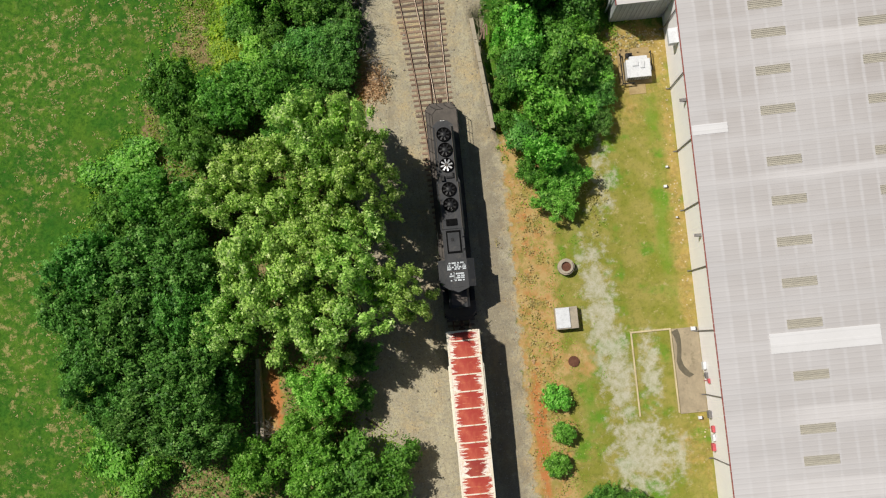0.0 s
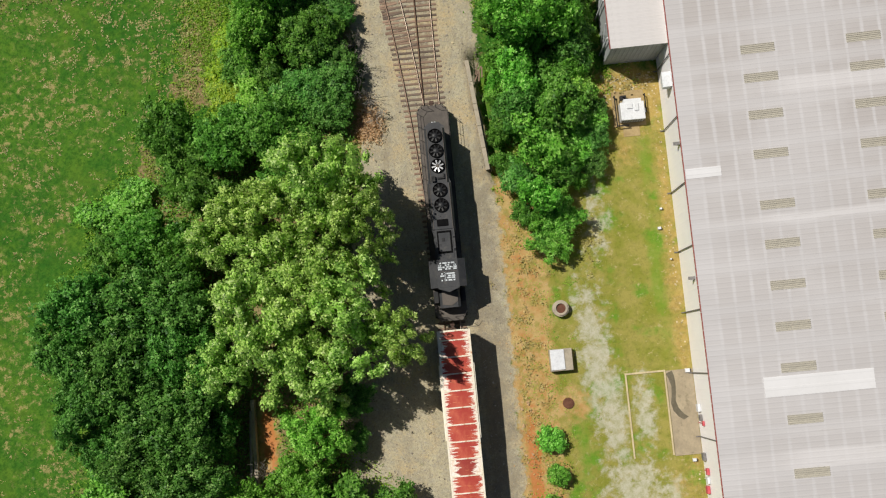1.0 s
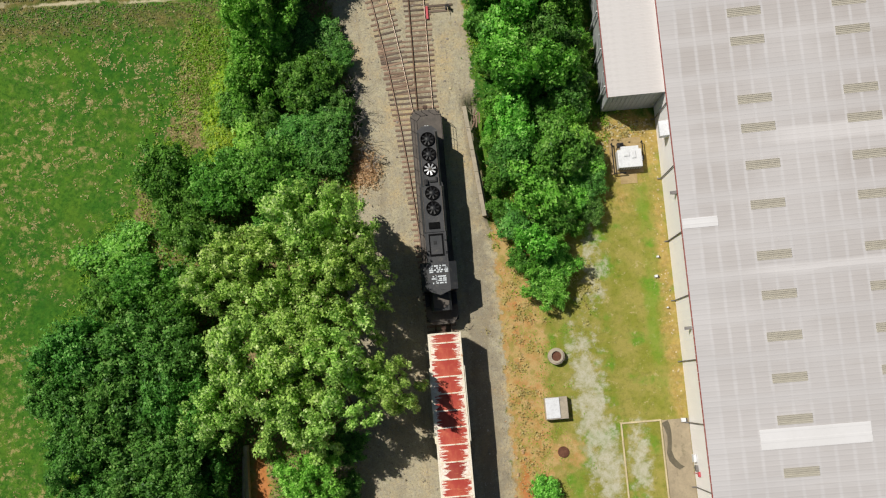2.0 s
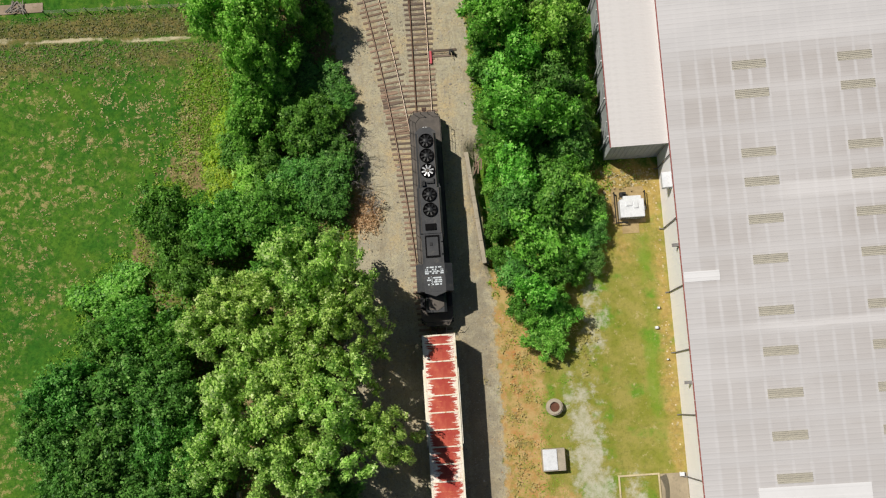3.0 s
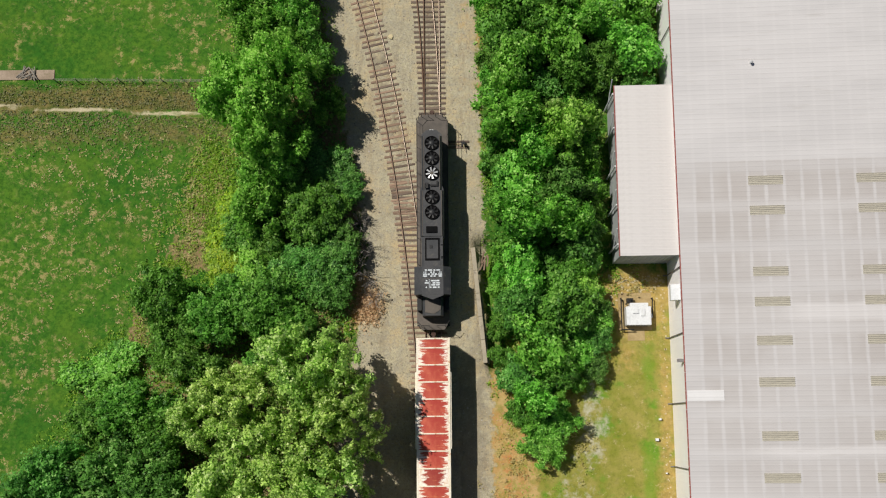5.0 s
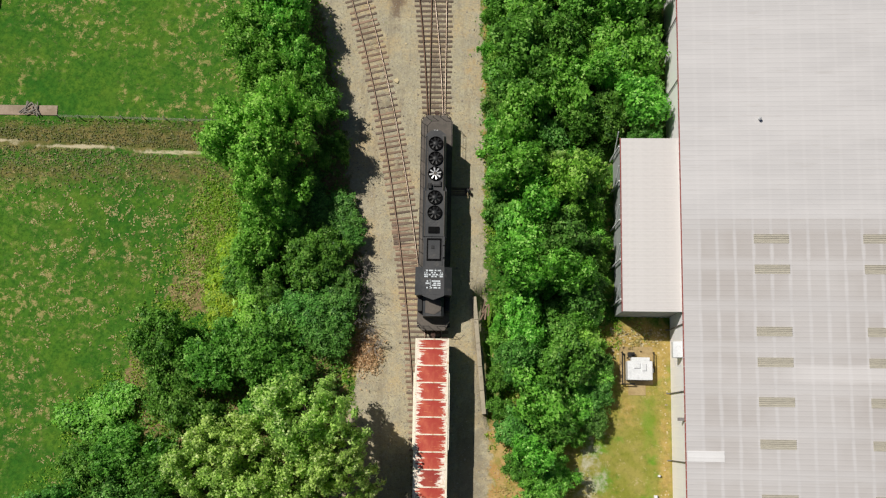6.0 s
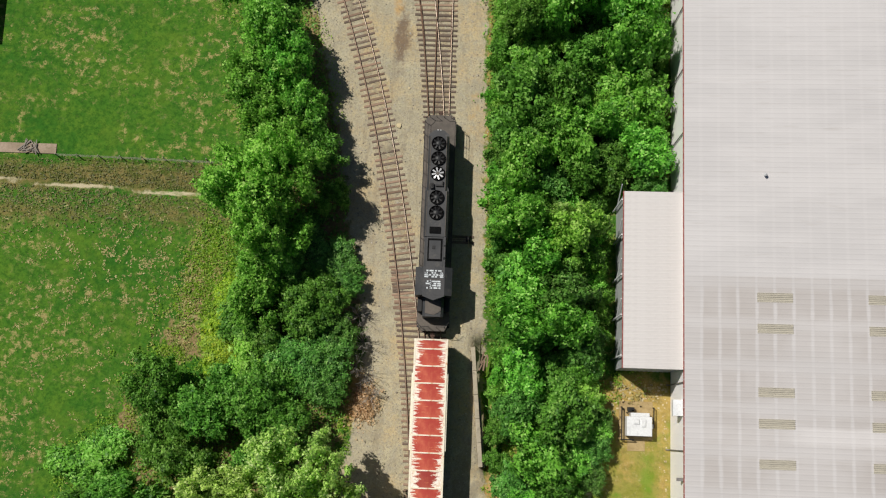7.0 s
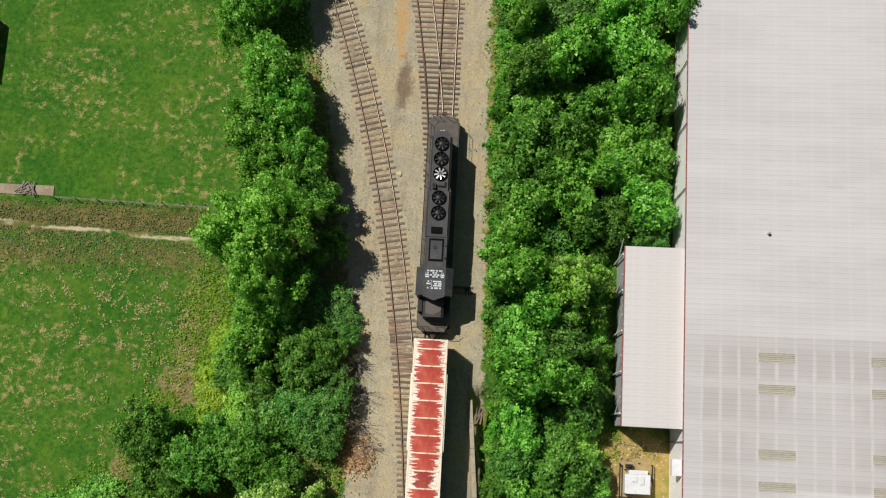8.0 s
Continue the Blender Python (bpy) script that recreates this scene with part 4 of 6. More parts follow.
    tagged(new("clay_clods", mesh_of("clay_clods", bm, M_CLAYBIT)), "reddish clods and broken stone along the bank", "rubble", kind="stuff")


build_trackside()


def build_litter():
    """Scraps and leaves in the corner between annex and warehouse."""
    rng = random.Random(12)
    bm = bmesh.new()
    for _ in range(130):
        x, y, s = rng.uniform(16.6, 21.8), 28.3 - abs(rng.gauss(0, 1.0)), rng.uniform(0.03, 0.13)
        box(bm, x - s, x + s, y - s * 0.7, y + s * 0.7, 0.0, 0.05)
    for _ in range(90):
        x, y, s = 21.8 - abs(rng.gauss(0, 0.35)), rng.uniform(-14, 27), rng.uniform(0.02, 0.08)
        box(bm, x - s, x + s, y - s, y + s, 0.0, 0.04)
    tagged(new("litter", mesh_of("litter", bm, M_CURB)), "pale scraps and dry leaves scattered by the wall", "litter", kind="stuff")


build_litter()


def build_verge():
    """Bare twigs, a bleached log and a parked trailer at the edges of the groves."""
    rng = random.Random(31)
    for x, y, s in ((-7.0, 33.6, 1.3), (-6.5, 31.2, 1.3), (-7.0, 29.0, 1.5), (-5.9, 28.2, 1.2), (-5.6, 26.2, 1.2), (-7.9, 30.3, 1.3), (-18.6, -6.6, 1.6)):
        t = thing("bare_shrub", x, y, float(height(np.array([x]), np.array([y]))[0]), "bare pale-twigged shrub at the thicket's edge", "shrub", "bare shrubs")
        for k in range(16):
            a, l = rng.uniform(0, 6.3), s * rng.uniform(0.35, 1.05)
            e = (l * math.cos(a), l * math.sin(a), s * rng.uniform(1.0, 2.0))
            bm = bmesh.new()
            rod(bm, (0, 0, -0.05), e, 0.024, 5, 0.010)
            for u in (0.4, 0.6, 0.75, 0.9):
                b = a + rng.choice((-0.8, 0.8))
                rod(bm, tuple(u * v for v in e), (e[0] * u + 0.3 * s * math.cos(b), e[1] * u + 0.3 * s * math.sin(b), e[2] * u + 0.22), 0.013, 4, 0.006)
            part("stem", bm, M_TWIG, t)
    bw = thing("boundary_wall", -19.5, -3.6, float(height(np.array([-19.5]), np.array([-3.6]))[0]), "low grey concrete wall half lost among the trees", "wall", turn=-0.8)
    for k in range(4):
        bm = bmesh.new()
        box(bm, -0.17, 0.17, -4.0 + 2.0 * k + 0.008, -2.0 + 2.0 * k - 0.008, -0.3, 1.1 + rng.uniform(-0.02, 0.02), 0.02)
        part("panel", bm, M_CONC, bw)
    lg = thing("bleached_log", -14.2, 29.6, 0.0, "bleached dead trunk lying in the brush", "log", turn=-38)
    bm = bmesh.new()
    rod(bm, (0, -1.7, 1.0), (0, 1.7, 1.7), 0.10, 7, 0.05)
    rod(bm, (0, -1.7, -0.6), (0, -1.7, 1.05), 0.09, 7, 0.08)
    part("stem", bm, M_TWIG, lg)
    t = thing("parked_trailer", -46.7, 63.6, -0.95, "dark slate box trailer parked on the grass", "trailer")
    bm = bmesh.new()
    box(bm, -1.2, 1.2, -3.0, 3.0, 0.7, 3.1, 0.06)
    part("body", bm, M_BLUEGREY, t)
    bm = bmesh.new()
    box(bm, 0.5, 1.0, 1.7, 2.5, 3.1, 3.3, 0.04)
    part("roof_vent", bm, M_SILVER, t, "grey roof vent")
    for s in (-1, 1):
        for y in (-0.5, 0.5):
            bm = bmesh.new()
            rod(bm, (s * 1.0, y, 0.4), (s * 1.2, y, 0.4), 0.4, 16)
            part("wheel", bm, M_BLACK, t)
    bm = bmesh.new()
    rod(bm, (0, -3.0, 0.75), (0, -4.1, 0.5), 0.06, 6)
    rod(bm, (0, -4.0, 0.55), (0, -4.0, 0.0), 0.05, 6)
    part("drawbar", bm, M_BLACK, t)
    for x, y, s in ((-4.05, 52.2, 0.28), (-3.2, 56.0, 0.12), (2.6, 33.0, 0.14)):
        o = thing("pale_stone", x, y, 0, "pale flat stone lying on the gravel", "stone", "pale stones")
        bm = bmesh.new()
        slab(bm, [(s * math.cos(k * 1.05) * rng.uniform(0.8, 1.2), s * math.sin(k * 1.05) * rng.uniform(0.8, 1.2)) for k in range(6)], -0.03, s * 0.5)
        part("block", bm, M_CURB, o)


build_verge()


# ---- train ----
def wheelset(parent, y, gauge=0.75, r=0.5, z=0.7):
    ax = new("wheelset")
    ax.parent = parent
    ax.location = (0, y, z)
    for s in (-1, 1):
        bm = bmesh.new()
        rod(bm, (s * (gauge - 0.06), 0, 0), (s * (gauge + 0.08), 0, 0), r, 24)
        rod(bm, (s * (gauge - 0.09), 0, 0), (s * (gauge - 0.06), 0, 0), r + 0.03, 24)
        box(bm, s * gauge + (0.081 if s > 0 else -0.1), s * gauge + (0.1 if s > 0 else -0.081), -0.05, 0.05, 0.1, 0.4)
        part("wheel", bm, M_UNDER, ax)
    bm = bmesh.new()
    rod(bm, (-gauge, 0, 0), (gauge, 0, 0), 0.09, 10)
    part("axle", bm, M_UNDER, ax)
    return ax


def truck_frame(parent, y, half):
    bm = bmesh.new()
    for s in (-1, 1):
        box(bm, s * 0.98 - 0.09, s * 0.98 + 0.09, y - half, y + half, 0.5, 0.95, 0.04)
    box(bm, -0.98, 0.98, y - 0.2, y + 0.2, 0.6, 0.95)
    return part("truck_frame", bm, M_BLACK, parent)


def coupler(parent, y, d):
    bm = bmesh.new()
    box(bm, -0.13, 0.13, min(y, y + 0.75 * d), max(y, y + 0.75 * d), 0.78, 1.02, 0.03)
    box(bm, -0.22, 0.22, min(y + 0.55 * d, y + 0.85 * d), max(y + 0.55 * d, y + 0.85 * d), 0.75, 1.05, 0.05)
    part("coupler", bm, M_UNDER, parent, "rusty knuckle coupler")


def fan(parent, y, z, silver):
    """A roof fan: drum, guard ring, eight blades and a hub."""
    bm = bmesh.new()
    tube(bm, 0, y, z - 0.05, z + 0.16, 0.61, 0.66, 28)
    ring = part("fan_drum", bm, M_JET, parent, "black radiator fan drum")
    # black floor: the darkness inside the drum, put into the colour
    bm = bmesh.new()
    rod(bm, (0, y, z + 0.005), (0, y, z + 0.02), 0.6, 24)
    part("fan_floor", bm, M_JET, ring)
    for k in range(8):
        bm = bmesh.new()
        a = k * math.pi / 4 + 0.2
        u, w = Vector((math.cos(a), math.sin(a), 0)), Vector((-math.sin(a), math.cos(a), 0))
        c = Vector((0, y, z))
        q = [c + u * 0.16 - w * 0.05 + Vector((0, 0, 0.10)), c + u * 0.55 - w * 0.075 + Vector((0, 0, 0.10)), c + u * 0.55 + w * 0.075 + Vector((0, 0, 0.14)), c + u * 0.16 + w * 0.05 + Vector((0, 0, 0.14))]
        t = [v - Vector((0, 0, 0.02)) for v in q]
        a4, b4 = [bm.verts.new(v) for v in q], [bm.verts.new(v) for v in t]
        bm.faces.new(a4)
        bm.faces.new(b4[::-1])
        for i in range(4):
            bm.faces.new((a4[i], b4[i], b4[(i + 1) % 4], a4[(i + 1) % 4]))
        part("blade", bm, M_SILVER if silver else M_BLACK, ring, "silver fan blade" if silver else "dull black fan blade")
    bm = bmesh.new()
    if silver:
        rod(bm, (0, y, z + 0.02), (0, y, z + 0.16), 0.17, 14, 0.13)
    else:
        rod(bm, (0, y, z + 0.02), (0, y, z + 0.12), 0.29, 20, 0.27)
        rod(bm, (0, y, z + 0.12), (0, y, z + 0.165), 0.27, 20, 0.17)
        rod(bm, (0, y, z + 0.165), (0, y, z + 0.18), 0.17, 20, 0.05)
    part("hub", bm, M_DECK if silver else M_DOME, ring, "" if silver else "dull black motor dome")


def build_locomotive():
    e = thing("locomotive", 0, 0, 0, "black six-axle diesel locomotive running long hood first", "locomotive")
    bm = bmesh.new()
    slab(bm, [(1.0, 3.7), (-1.0, 3.7), (-1.5, 3.05), (-1.5, -16.1), (-1.05, -16.9), (1.05, -16.9), (1.5, -16.1), (1.5, 3.05)], 1.36, 1.58)
    part("deck", bm, M_DECK, e, "dusty grey running deck")
    bm = bmesh.new()
    box(bm, -0.55, 0.55, -16.2, 3.0, 0.95, 1.355)
    part("frame", bm, M_BLACK, e)
    bm = bmesh.new()
    prism(bm, [(-1.25, 0.45), (1.25, 0.45), (1.45, 0.75), (1.45, 1.3), (-1.45, 1.3), (-1.45, 0.75)], -9.4, -3.9)
    part("fuel_tank", bm, M_BLACK, e)
    for y, s in ((3.45, 1), (-16.55, -1)):
        bm = bmesh.new()
        box(bm, -1.35, 1.35, y - 0.08, y + 0.08, 0.45, 1.35, 0.03)
        for x in (-1, 1):
            for k in range(3):
                box(bm, x * 1.3 - 0.22, x * 1.3 + 0.22, y - s * (0.15 + 0.22 * k) - 0.1, y - s * (0.15 + 0.22 * k) + 0.1, 0.5 + 0.28 * k, 0.54 + 0.28 * k)
        part("pilot", bm, M_BLACK, e, "black pilot with corner steps")
        coupler(e, y, s)
    # long hood: narrow radiator end, wider middle, then the part behind the cab
    z1 = 4.45

    def hood(half, y0, y1, top=4.6, name="hood"):
        bm = bmesh.new()
        prism(bm, [(-half, 1.58), (half, 1.58), (half, z1 - 0.06), (half - 0.2, top), (-half + 0.2, top), (-half, z1 - 0.06)], y0, y1)
        part(name, bm, M_LOCO, e)
        bm = bmesh.new()
        box(bm, -0.02, 0.02, -0.34, 0.34, 1.75, 3.5, 0.008)
        door = mesh_of("hood_door", bm, M_LOCO)
        for k in range(int((y1 - y0) / 0.85)):
            for s in (-1, 1):
                part("hood_door", door, M_LOCO, e).location = (s * half, y0 + 0.45 + 0.85 * k, 0)

    hood(0.94, -4.35, 0.8)
    hood(1.09, -8.62, -4.352)
    hood(0.97, -11.45, -8.622, 4.52)
    for y, d in ((-4.35, 1), (-8.622, -1)):  # sloped shoulders where the hood widens
        for s in (-1, 1):
            bm = bmesh.new()
            slab(bm, [(s * 0.9, y), (s * 1.09, y), (s * 0.97, y + 0.4 * d), (s * 0.9, y + 0.4 * d)], 1.58, z1 - 0.07)
            part("hood_shoulder", bm, M_LOCO, e)
    for y0, y1, half in ((-4.3, 0.75, 0.73), (-8.58, -4.4, 0.88)):  # raised seams along the roof edges
        for s in (-1, 1):
            bm = bmesh.new()
            box(bm, s * half - 0.025, s * half + 0.025, y0, y1, 4.59, 4.63, 0.008)
            part("roof_seam", bm, M_DECK, e)
    bm = bmesh.new()
    a = [(-0.94, 0.802), (0.94, 0.802), (0.94, 0.95), (0.45, 1.38), (-0.45, 1.38), (-0.94, 0.95)]
    slab(bm, a, 1.58, 4.5)
    part("hood_end", bm, M_LOCO, e, "tapered hood end with a headlight")
    bm = bmesh.new()
    for s in (-0.12, 0.12):
        rod(bm, (s, 1.3, 4.3), (s, 1.46, 4.3), 0.1, 10)
    part("headlight", bm, M_SILVER, e)
    for i, y in enumerate((0.08, -1.34, -2.76, -5.0, -6.42)):
        fan(e, y, 4.61, i == 2)
    bm = bmesh.new()
    rod(bm, (-0.5, -3.75, 4.6), (-0.5, -3.75, 4.85), 0.09, 8)
    for k in range(3):
        rod(bm, (-0.6 + 0.12 * k, -3.7, 4.82), (-0.6 + 0.12 * k, -4.2, 4.84), 0.05, 8, 0.09)
    part("horn", bm, M_BLACK, e, "black air horn cluster")
    bm = bmesh.new()
    box(bm, -0.15, 0.55, -3.98, -3.82, 4.6, 4.78, 0.02)
    box(bm, 0.4, 0.55, -3.82, -3.5, 4.6, 4.78, 0.02)
    part("roof_pipe", bm, M_BLACK, e)
    # raised box, coloured near-black in place of a shaded recess
    bm = bmesh.new()
    box(bm, -0.55, 0.46, -8.33, -7.72, 4.6, 4.72, 0.03)
    part("exhaust_stack", bm, M_JET, e, "near-black exhaust stack")
    bm = bmesh.new()
    for bx in ((-0.66, 0.66, -8.95, -8.78), (-0.66, 0.66, -10.85, -10.68), (-0.66, -0.54, -10.68, -8.95), (0.54, 0.66, -10.68, -8.95)):
        box(bm, *bx, 4.52, 4.585)
    hatch = part("roof_hatch", bm, M_JET, e, "framed roof hatch")
    bm = bmesh.new()
    box(bm, -0.53, 0.53, -10.67, -8.96, 4.5, 4.555, 0.01)
    part("hatch_cover", bm, M_LOCO, hatch)
    bm = bmesh.new()
    box(bm, -0.25, 0.02, -9.75, -9.45, 4.555, 4.6, 0.02)
    part("hatch_latch", bm, M_BLACK, hatch)
    for y in (-11.2, -10.0, -8.9):
        bm = bmesh.new()
        box(bm, 0.8, 0.97, y - 0.5, y + 0.5, 4.3, 4.56, 0.02)
        part("side_box", bm, M_LOCO, e)
    # cab
    bm = bmesh.new()
    box(bm, -1.6, 1.6, -13.85, -11.46, 1.58, 4.12, 0.03)
    cab = part("cab", bm, M_LOCO, e, "black cab with side windows")
    bm = bmesh.new()
    prism(bm, [(-1.66, 4.122), (1.66, 4.122), (1.66, 4.2), (0.98, 4.62), (-0.98, 4.62), (-1.66, 4.2)], -13.95, -11.4)
    part("cab_roof", bm, M_LOCO, e, "dark grey cab roof with worn white markings")
    bm = bmesh.new()
    slab(bm, [(-0.98, -13.952), (-0.98, -14.05), (0.0, -14.42), (0.98, -14.05), (0.98, -13.952)], 4.42, 4.6)
    part("cab_visor", bm, M_LOCO, e)
    for s in (-1, 1):
        for y0, y1 in ((-13.6, -12.75), (-12.6, -11.75)):
            bm = bmesh.new()
            box(bm, s * 1.602 - 0.012, s * 1.602 + 0.012, y0, y1, 3.1, 3.85)
            part("side_window", bm, M_GLASS, cab)
    for x0, x1 in ((-1.45, -1.0), (1.0, 1.45), (-0.7, -0.05), (0.05, 0.7)):
        bm = bmesh.new()
        box(bm, x0, x1, -13.87, -13.845, 3.35, 3.95)
        part("windscreen", bm, M_GLASS, cab)
    bm = bmesh.new()

    def bar(x0, x1, y0, y1, lean=0.0):
        slab(bm, [(x0, y0), (x1, y0), (x1 + lean, y1), (x0 + lean, y1)], 4.618, 4.632)

    for row, (y, spans) in enumerate(((-11.75, ((-0.68, -0.5), (-0.4, -0.02), (0.1, 0.26), (0.36, 0.68))), (-11.95, ((-0.82, -0.55), (-0.2, -0.04), (0.06, 0.2), (0.6, 0.82))), (-12.13, ((-0.84, -0.6), (-0.42, -0.24), (-0.1, 0.14), (0.2, 0.4), (0.56, 0.86))), (-12.3, ((-0.84, -0.5), (-0.2, 0.0), (0.1, 0.3), (0.56, 0.86))), (-12.72, ((-0.6, -0.46), (-0.34, -0.2), (-0.12, 0.62))), (-12.92, ((-0.7, -0.2), (0.0, 0.26), (0.34, 0.66))), (-13.1, ((-0.34, -0.2), (-0.1, 0.24), (0.3, 0.64))), (-13.32, ((-0.62, -0.5), (-0.34, -0.1), (0.02, 0.36), (0.46, 0.64))))):
        for x0, x1 in spans:
            bar(x0, x1, y - 0.065, y + 0.065)
    for s in (-1, 1):
        bar(s * 0.5 - 0.06, s * 0.5 + 0.06, -12.2, -11.9, s * 0.25)
    bar(-0.34, -0.24, -13.35, -12.6)
    part("roof_marking", bm, M_MARK, e, "worn white block marking on the cab roof")
    bm = bmesh.new()
    for k in range(12):
        box(bm, -0.8 + 0.14 * k, -0.72 + 0.14 * k, -12.56, -12.5, 4.618, 4.628)
    part("roof_marking", bm, M_DECK, e, "faint grey line of marks")
    # low nose and its platform
    bm = bmesh.new()
    prism(bm, [(-0.95, 1.58), (0.95, 1.58), (0.95, 3.1), (0.7, 3.3), (-0.7, 3.3), (-0.95, 3.1)], -15.75, -14.0)
    part("short_hood", bm, M_LOCO, e)
    bm = bmesh.new()
    slab(bm, [(-0.72, -14.1), (0.72, -14.3), (0.72, -15.2), (0.1, -15.6), (-0.72, -15.45)], 3.3, 3.36)
    part("nose_plate", bm, M_DECK, e, "dusty plate on the low nose")
    for s in (-1, 1):
        bm = bmesh.new()
        box(bm, s * 1.25 - 0.22, s * 1.25 + 0.22, -15.2, -14.1, 1.58, 2.35, 0.03)
        part("side_locker", bm, M_BLACK, e)
    for s in (-1, 1):
        bm = bmesh.new()
        ys = [3.0 - 1.25 * k for k in range(12)]
        for y in ys:
            rod(bm, (s * 1.43, y, 1.58), (s * 1.43, y, 2.62), 0.022, 6)
        rod(bm, (s * 1.43, ys[0], 2.62), (s * 1.43, ys[-1], 2.62), 0.025, 6)
        rod(bm, (s * 1.43, ys[0], 2.1), (s * 1.43, ys[-1], 2.1), 0.018, 6)
        part("handrail", bm, M_BLACK, e, "thin black handrail")
    for y, half in ((3.5, 1.0), (-16.6, 1.1)):
        for s in (-1, 1):
            bm = bmesh.new()
            for x in (s * 0.35, s * half):
                rod(bm, (x, y, 1.58), (x, y, 2.6), 0.024, 6)
            rod(bm, (s * 0.35, y, 2.6), (s * half, y, 2.6), 0.026, 6)
            rod(bm, (s * (half + 0.4), y - 0.45 * (1 if y > 0 else -1), 2.6), (s * half, y, 2.6), 0.024, 6)
            part("end_rail", bm, M_BLACK, e)
    rolls = []
    for c in (-0.6, -12.6):
        truck_frame(e, c, 2.4)
        for d in (-1.95, 0.0, 1.95):
            rolls.append((wheelset(e, c + d), c + d))
    return e, rolls


CAR = 15.4


def build_boxcar():
    b = thing("boxcar", 0, 0, 0, "cream boxcar with a flaking red roof", "boxcar")
    for s in (-1, 1):
        bm = bmesh.new()
        box(bm, s * 1.42 - 0.05, s * 1.42 + 0.05, -CAR, 0, 1.1, 4.42)
        for k in range(20):
            y = -0.4 - 0.77 * k
            box(bm, s * 1.49 - 0.02, s * 1.49 + 0.02, y - 0.05, y + 0.05, 1.1, 4.35)
        part("side_wall", bm, M_CREAM, b)
        for y0 in (-6.4, -9.7):
            bm = bmesh.new()
            box(bm, s * 1.555 - 0.045, s * 1.555 + 0.045, y0, y0 + 3.26, 1.15, 4.3, 0.02)
            for k in range(4):
                box(bm, s * 1.62 - 0.02, s * 1.62 + 0.02, y0 + 0.3 + 0.85 * k, y0 + 0.4 + 0.85 * k, 1.2, 4.25)
            part("door", bm, M_CREAM, b, "cream sliding plug door")
        bm = bmesh.new()
        box(bm, s * 1.56 - 0.06, s * 1.56 + 0.06, -9.8, -3.05, 4.3, 4.44, 0.02)
        part("door_track", bm, M_CREAM, b)
        bm = bmesh.new()
        box(bm, s * 1.42 - 0.09, s * 1.42 + 0.09, -CAR - 0.02, 0.02, 4.42, 4.54, 0.02)
        part("eave_rail", bm, M_CREAM, b, "cream rusting eave rail")
    for y in (-0.05, -CAR + 0.05):
        bm = bmesh.new()
        box(bm, -1.365, 1.365, y - 0.05, y + 0.05, 1.1, 4.5)
        for k in range(7):
            rod(bm, (-1.3, y + (0.05 if y > -1 else -0.05), 1.5 + 0.42 * k), (1.3, y + (0.05 if y > -1 else -0.05), 1.5 + 0.42 * k), 0.06, 6)
        part("end_wall", bm, M_CREAM, b)
    bm = bmesh.new()
    box(bm, -1.4, 1.4, -CAR, 0, 0.95, 1.099)
    box(bm, -0.3, 0.3, -CAR - 0.3, 0.3, 0.72, 0.949)
    part("underframe", bm, M_UNDER, b)
    coupler(b, 0.3, 0.4)
    coupler(b, -CAR - 0.3, -1)
    bm = bmesh.new()
    prism(bm, [(-1.33, 4.5), (1.33, 4.5), (1.33, 4.53), (0, 4.6), (-1.33, 4.53)], -0.5, 0.5)
    me = mesh_of("roof_panel", bm, M_REDROOF)
    bm = bmesh.new()
    prism(bm, [(-1.36, 4.5), (1.36, 4.5), (1.36, 4.575), (0, 4.645), (-1.36, 4.575)], -0.055, 0.055)
    ribm = mesh_of("roof_rib", bm, M_CREAM)
    marks = [-0.06] + [-0.88 - 1.516 * i for i in range(10)] + [-CAR + 0.06]
    for y in marks:
        part("roof_rib", ribm, M_CREAM, b, "cream roof seam cap").location = (0, y, 0)
    for y0, y1 in zip(marks[1:], marks):
        ob = part("roof_panel", me, M_REDROOF, b)
        ob.location, ob.scale = (0, (y0 + y1) / 2, 0), (1, (y1 - y0 - 0.02), 1)
    bm = bmesh.new()
    for s in (-0.22, 0.22):
        rod(bm, (1.15 + s, 0.12, 1.2), (1.15 + s, 0.12, 4.45), 0.02, 6)
    for k in range(8):
        rod(bm, (0.93, 0.12, 1.4 + 0.4 * k), (1.37, 0.12, 1.4 + 0.4 * k), 0.018, 6)
    part("end_ladder", bm, M_UNDER, b)
    rolls = []
    for c in (-2.2, -CAR + 2.2):
        truck_frame(b, c, 1.35)
        for d in (-0.87, 0.87):
            rolls.append((wheelset(b, c + d, r=0.42, z=0.62), c + d))
    return b, rolls


LOCO, LOCO_AXLES = build_locomotive()
BOXCAR, BOXCAR_AXLES = build_boxcar()


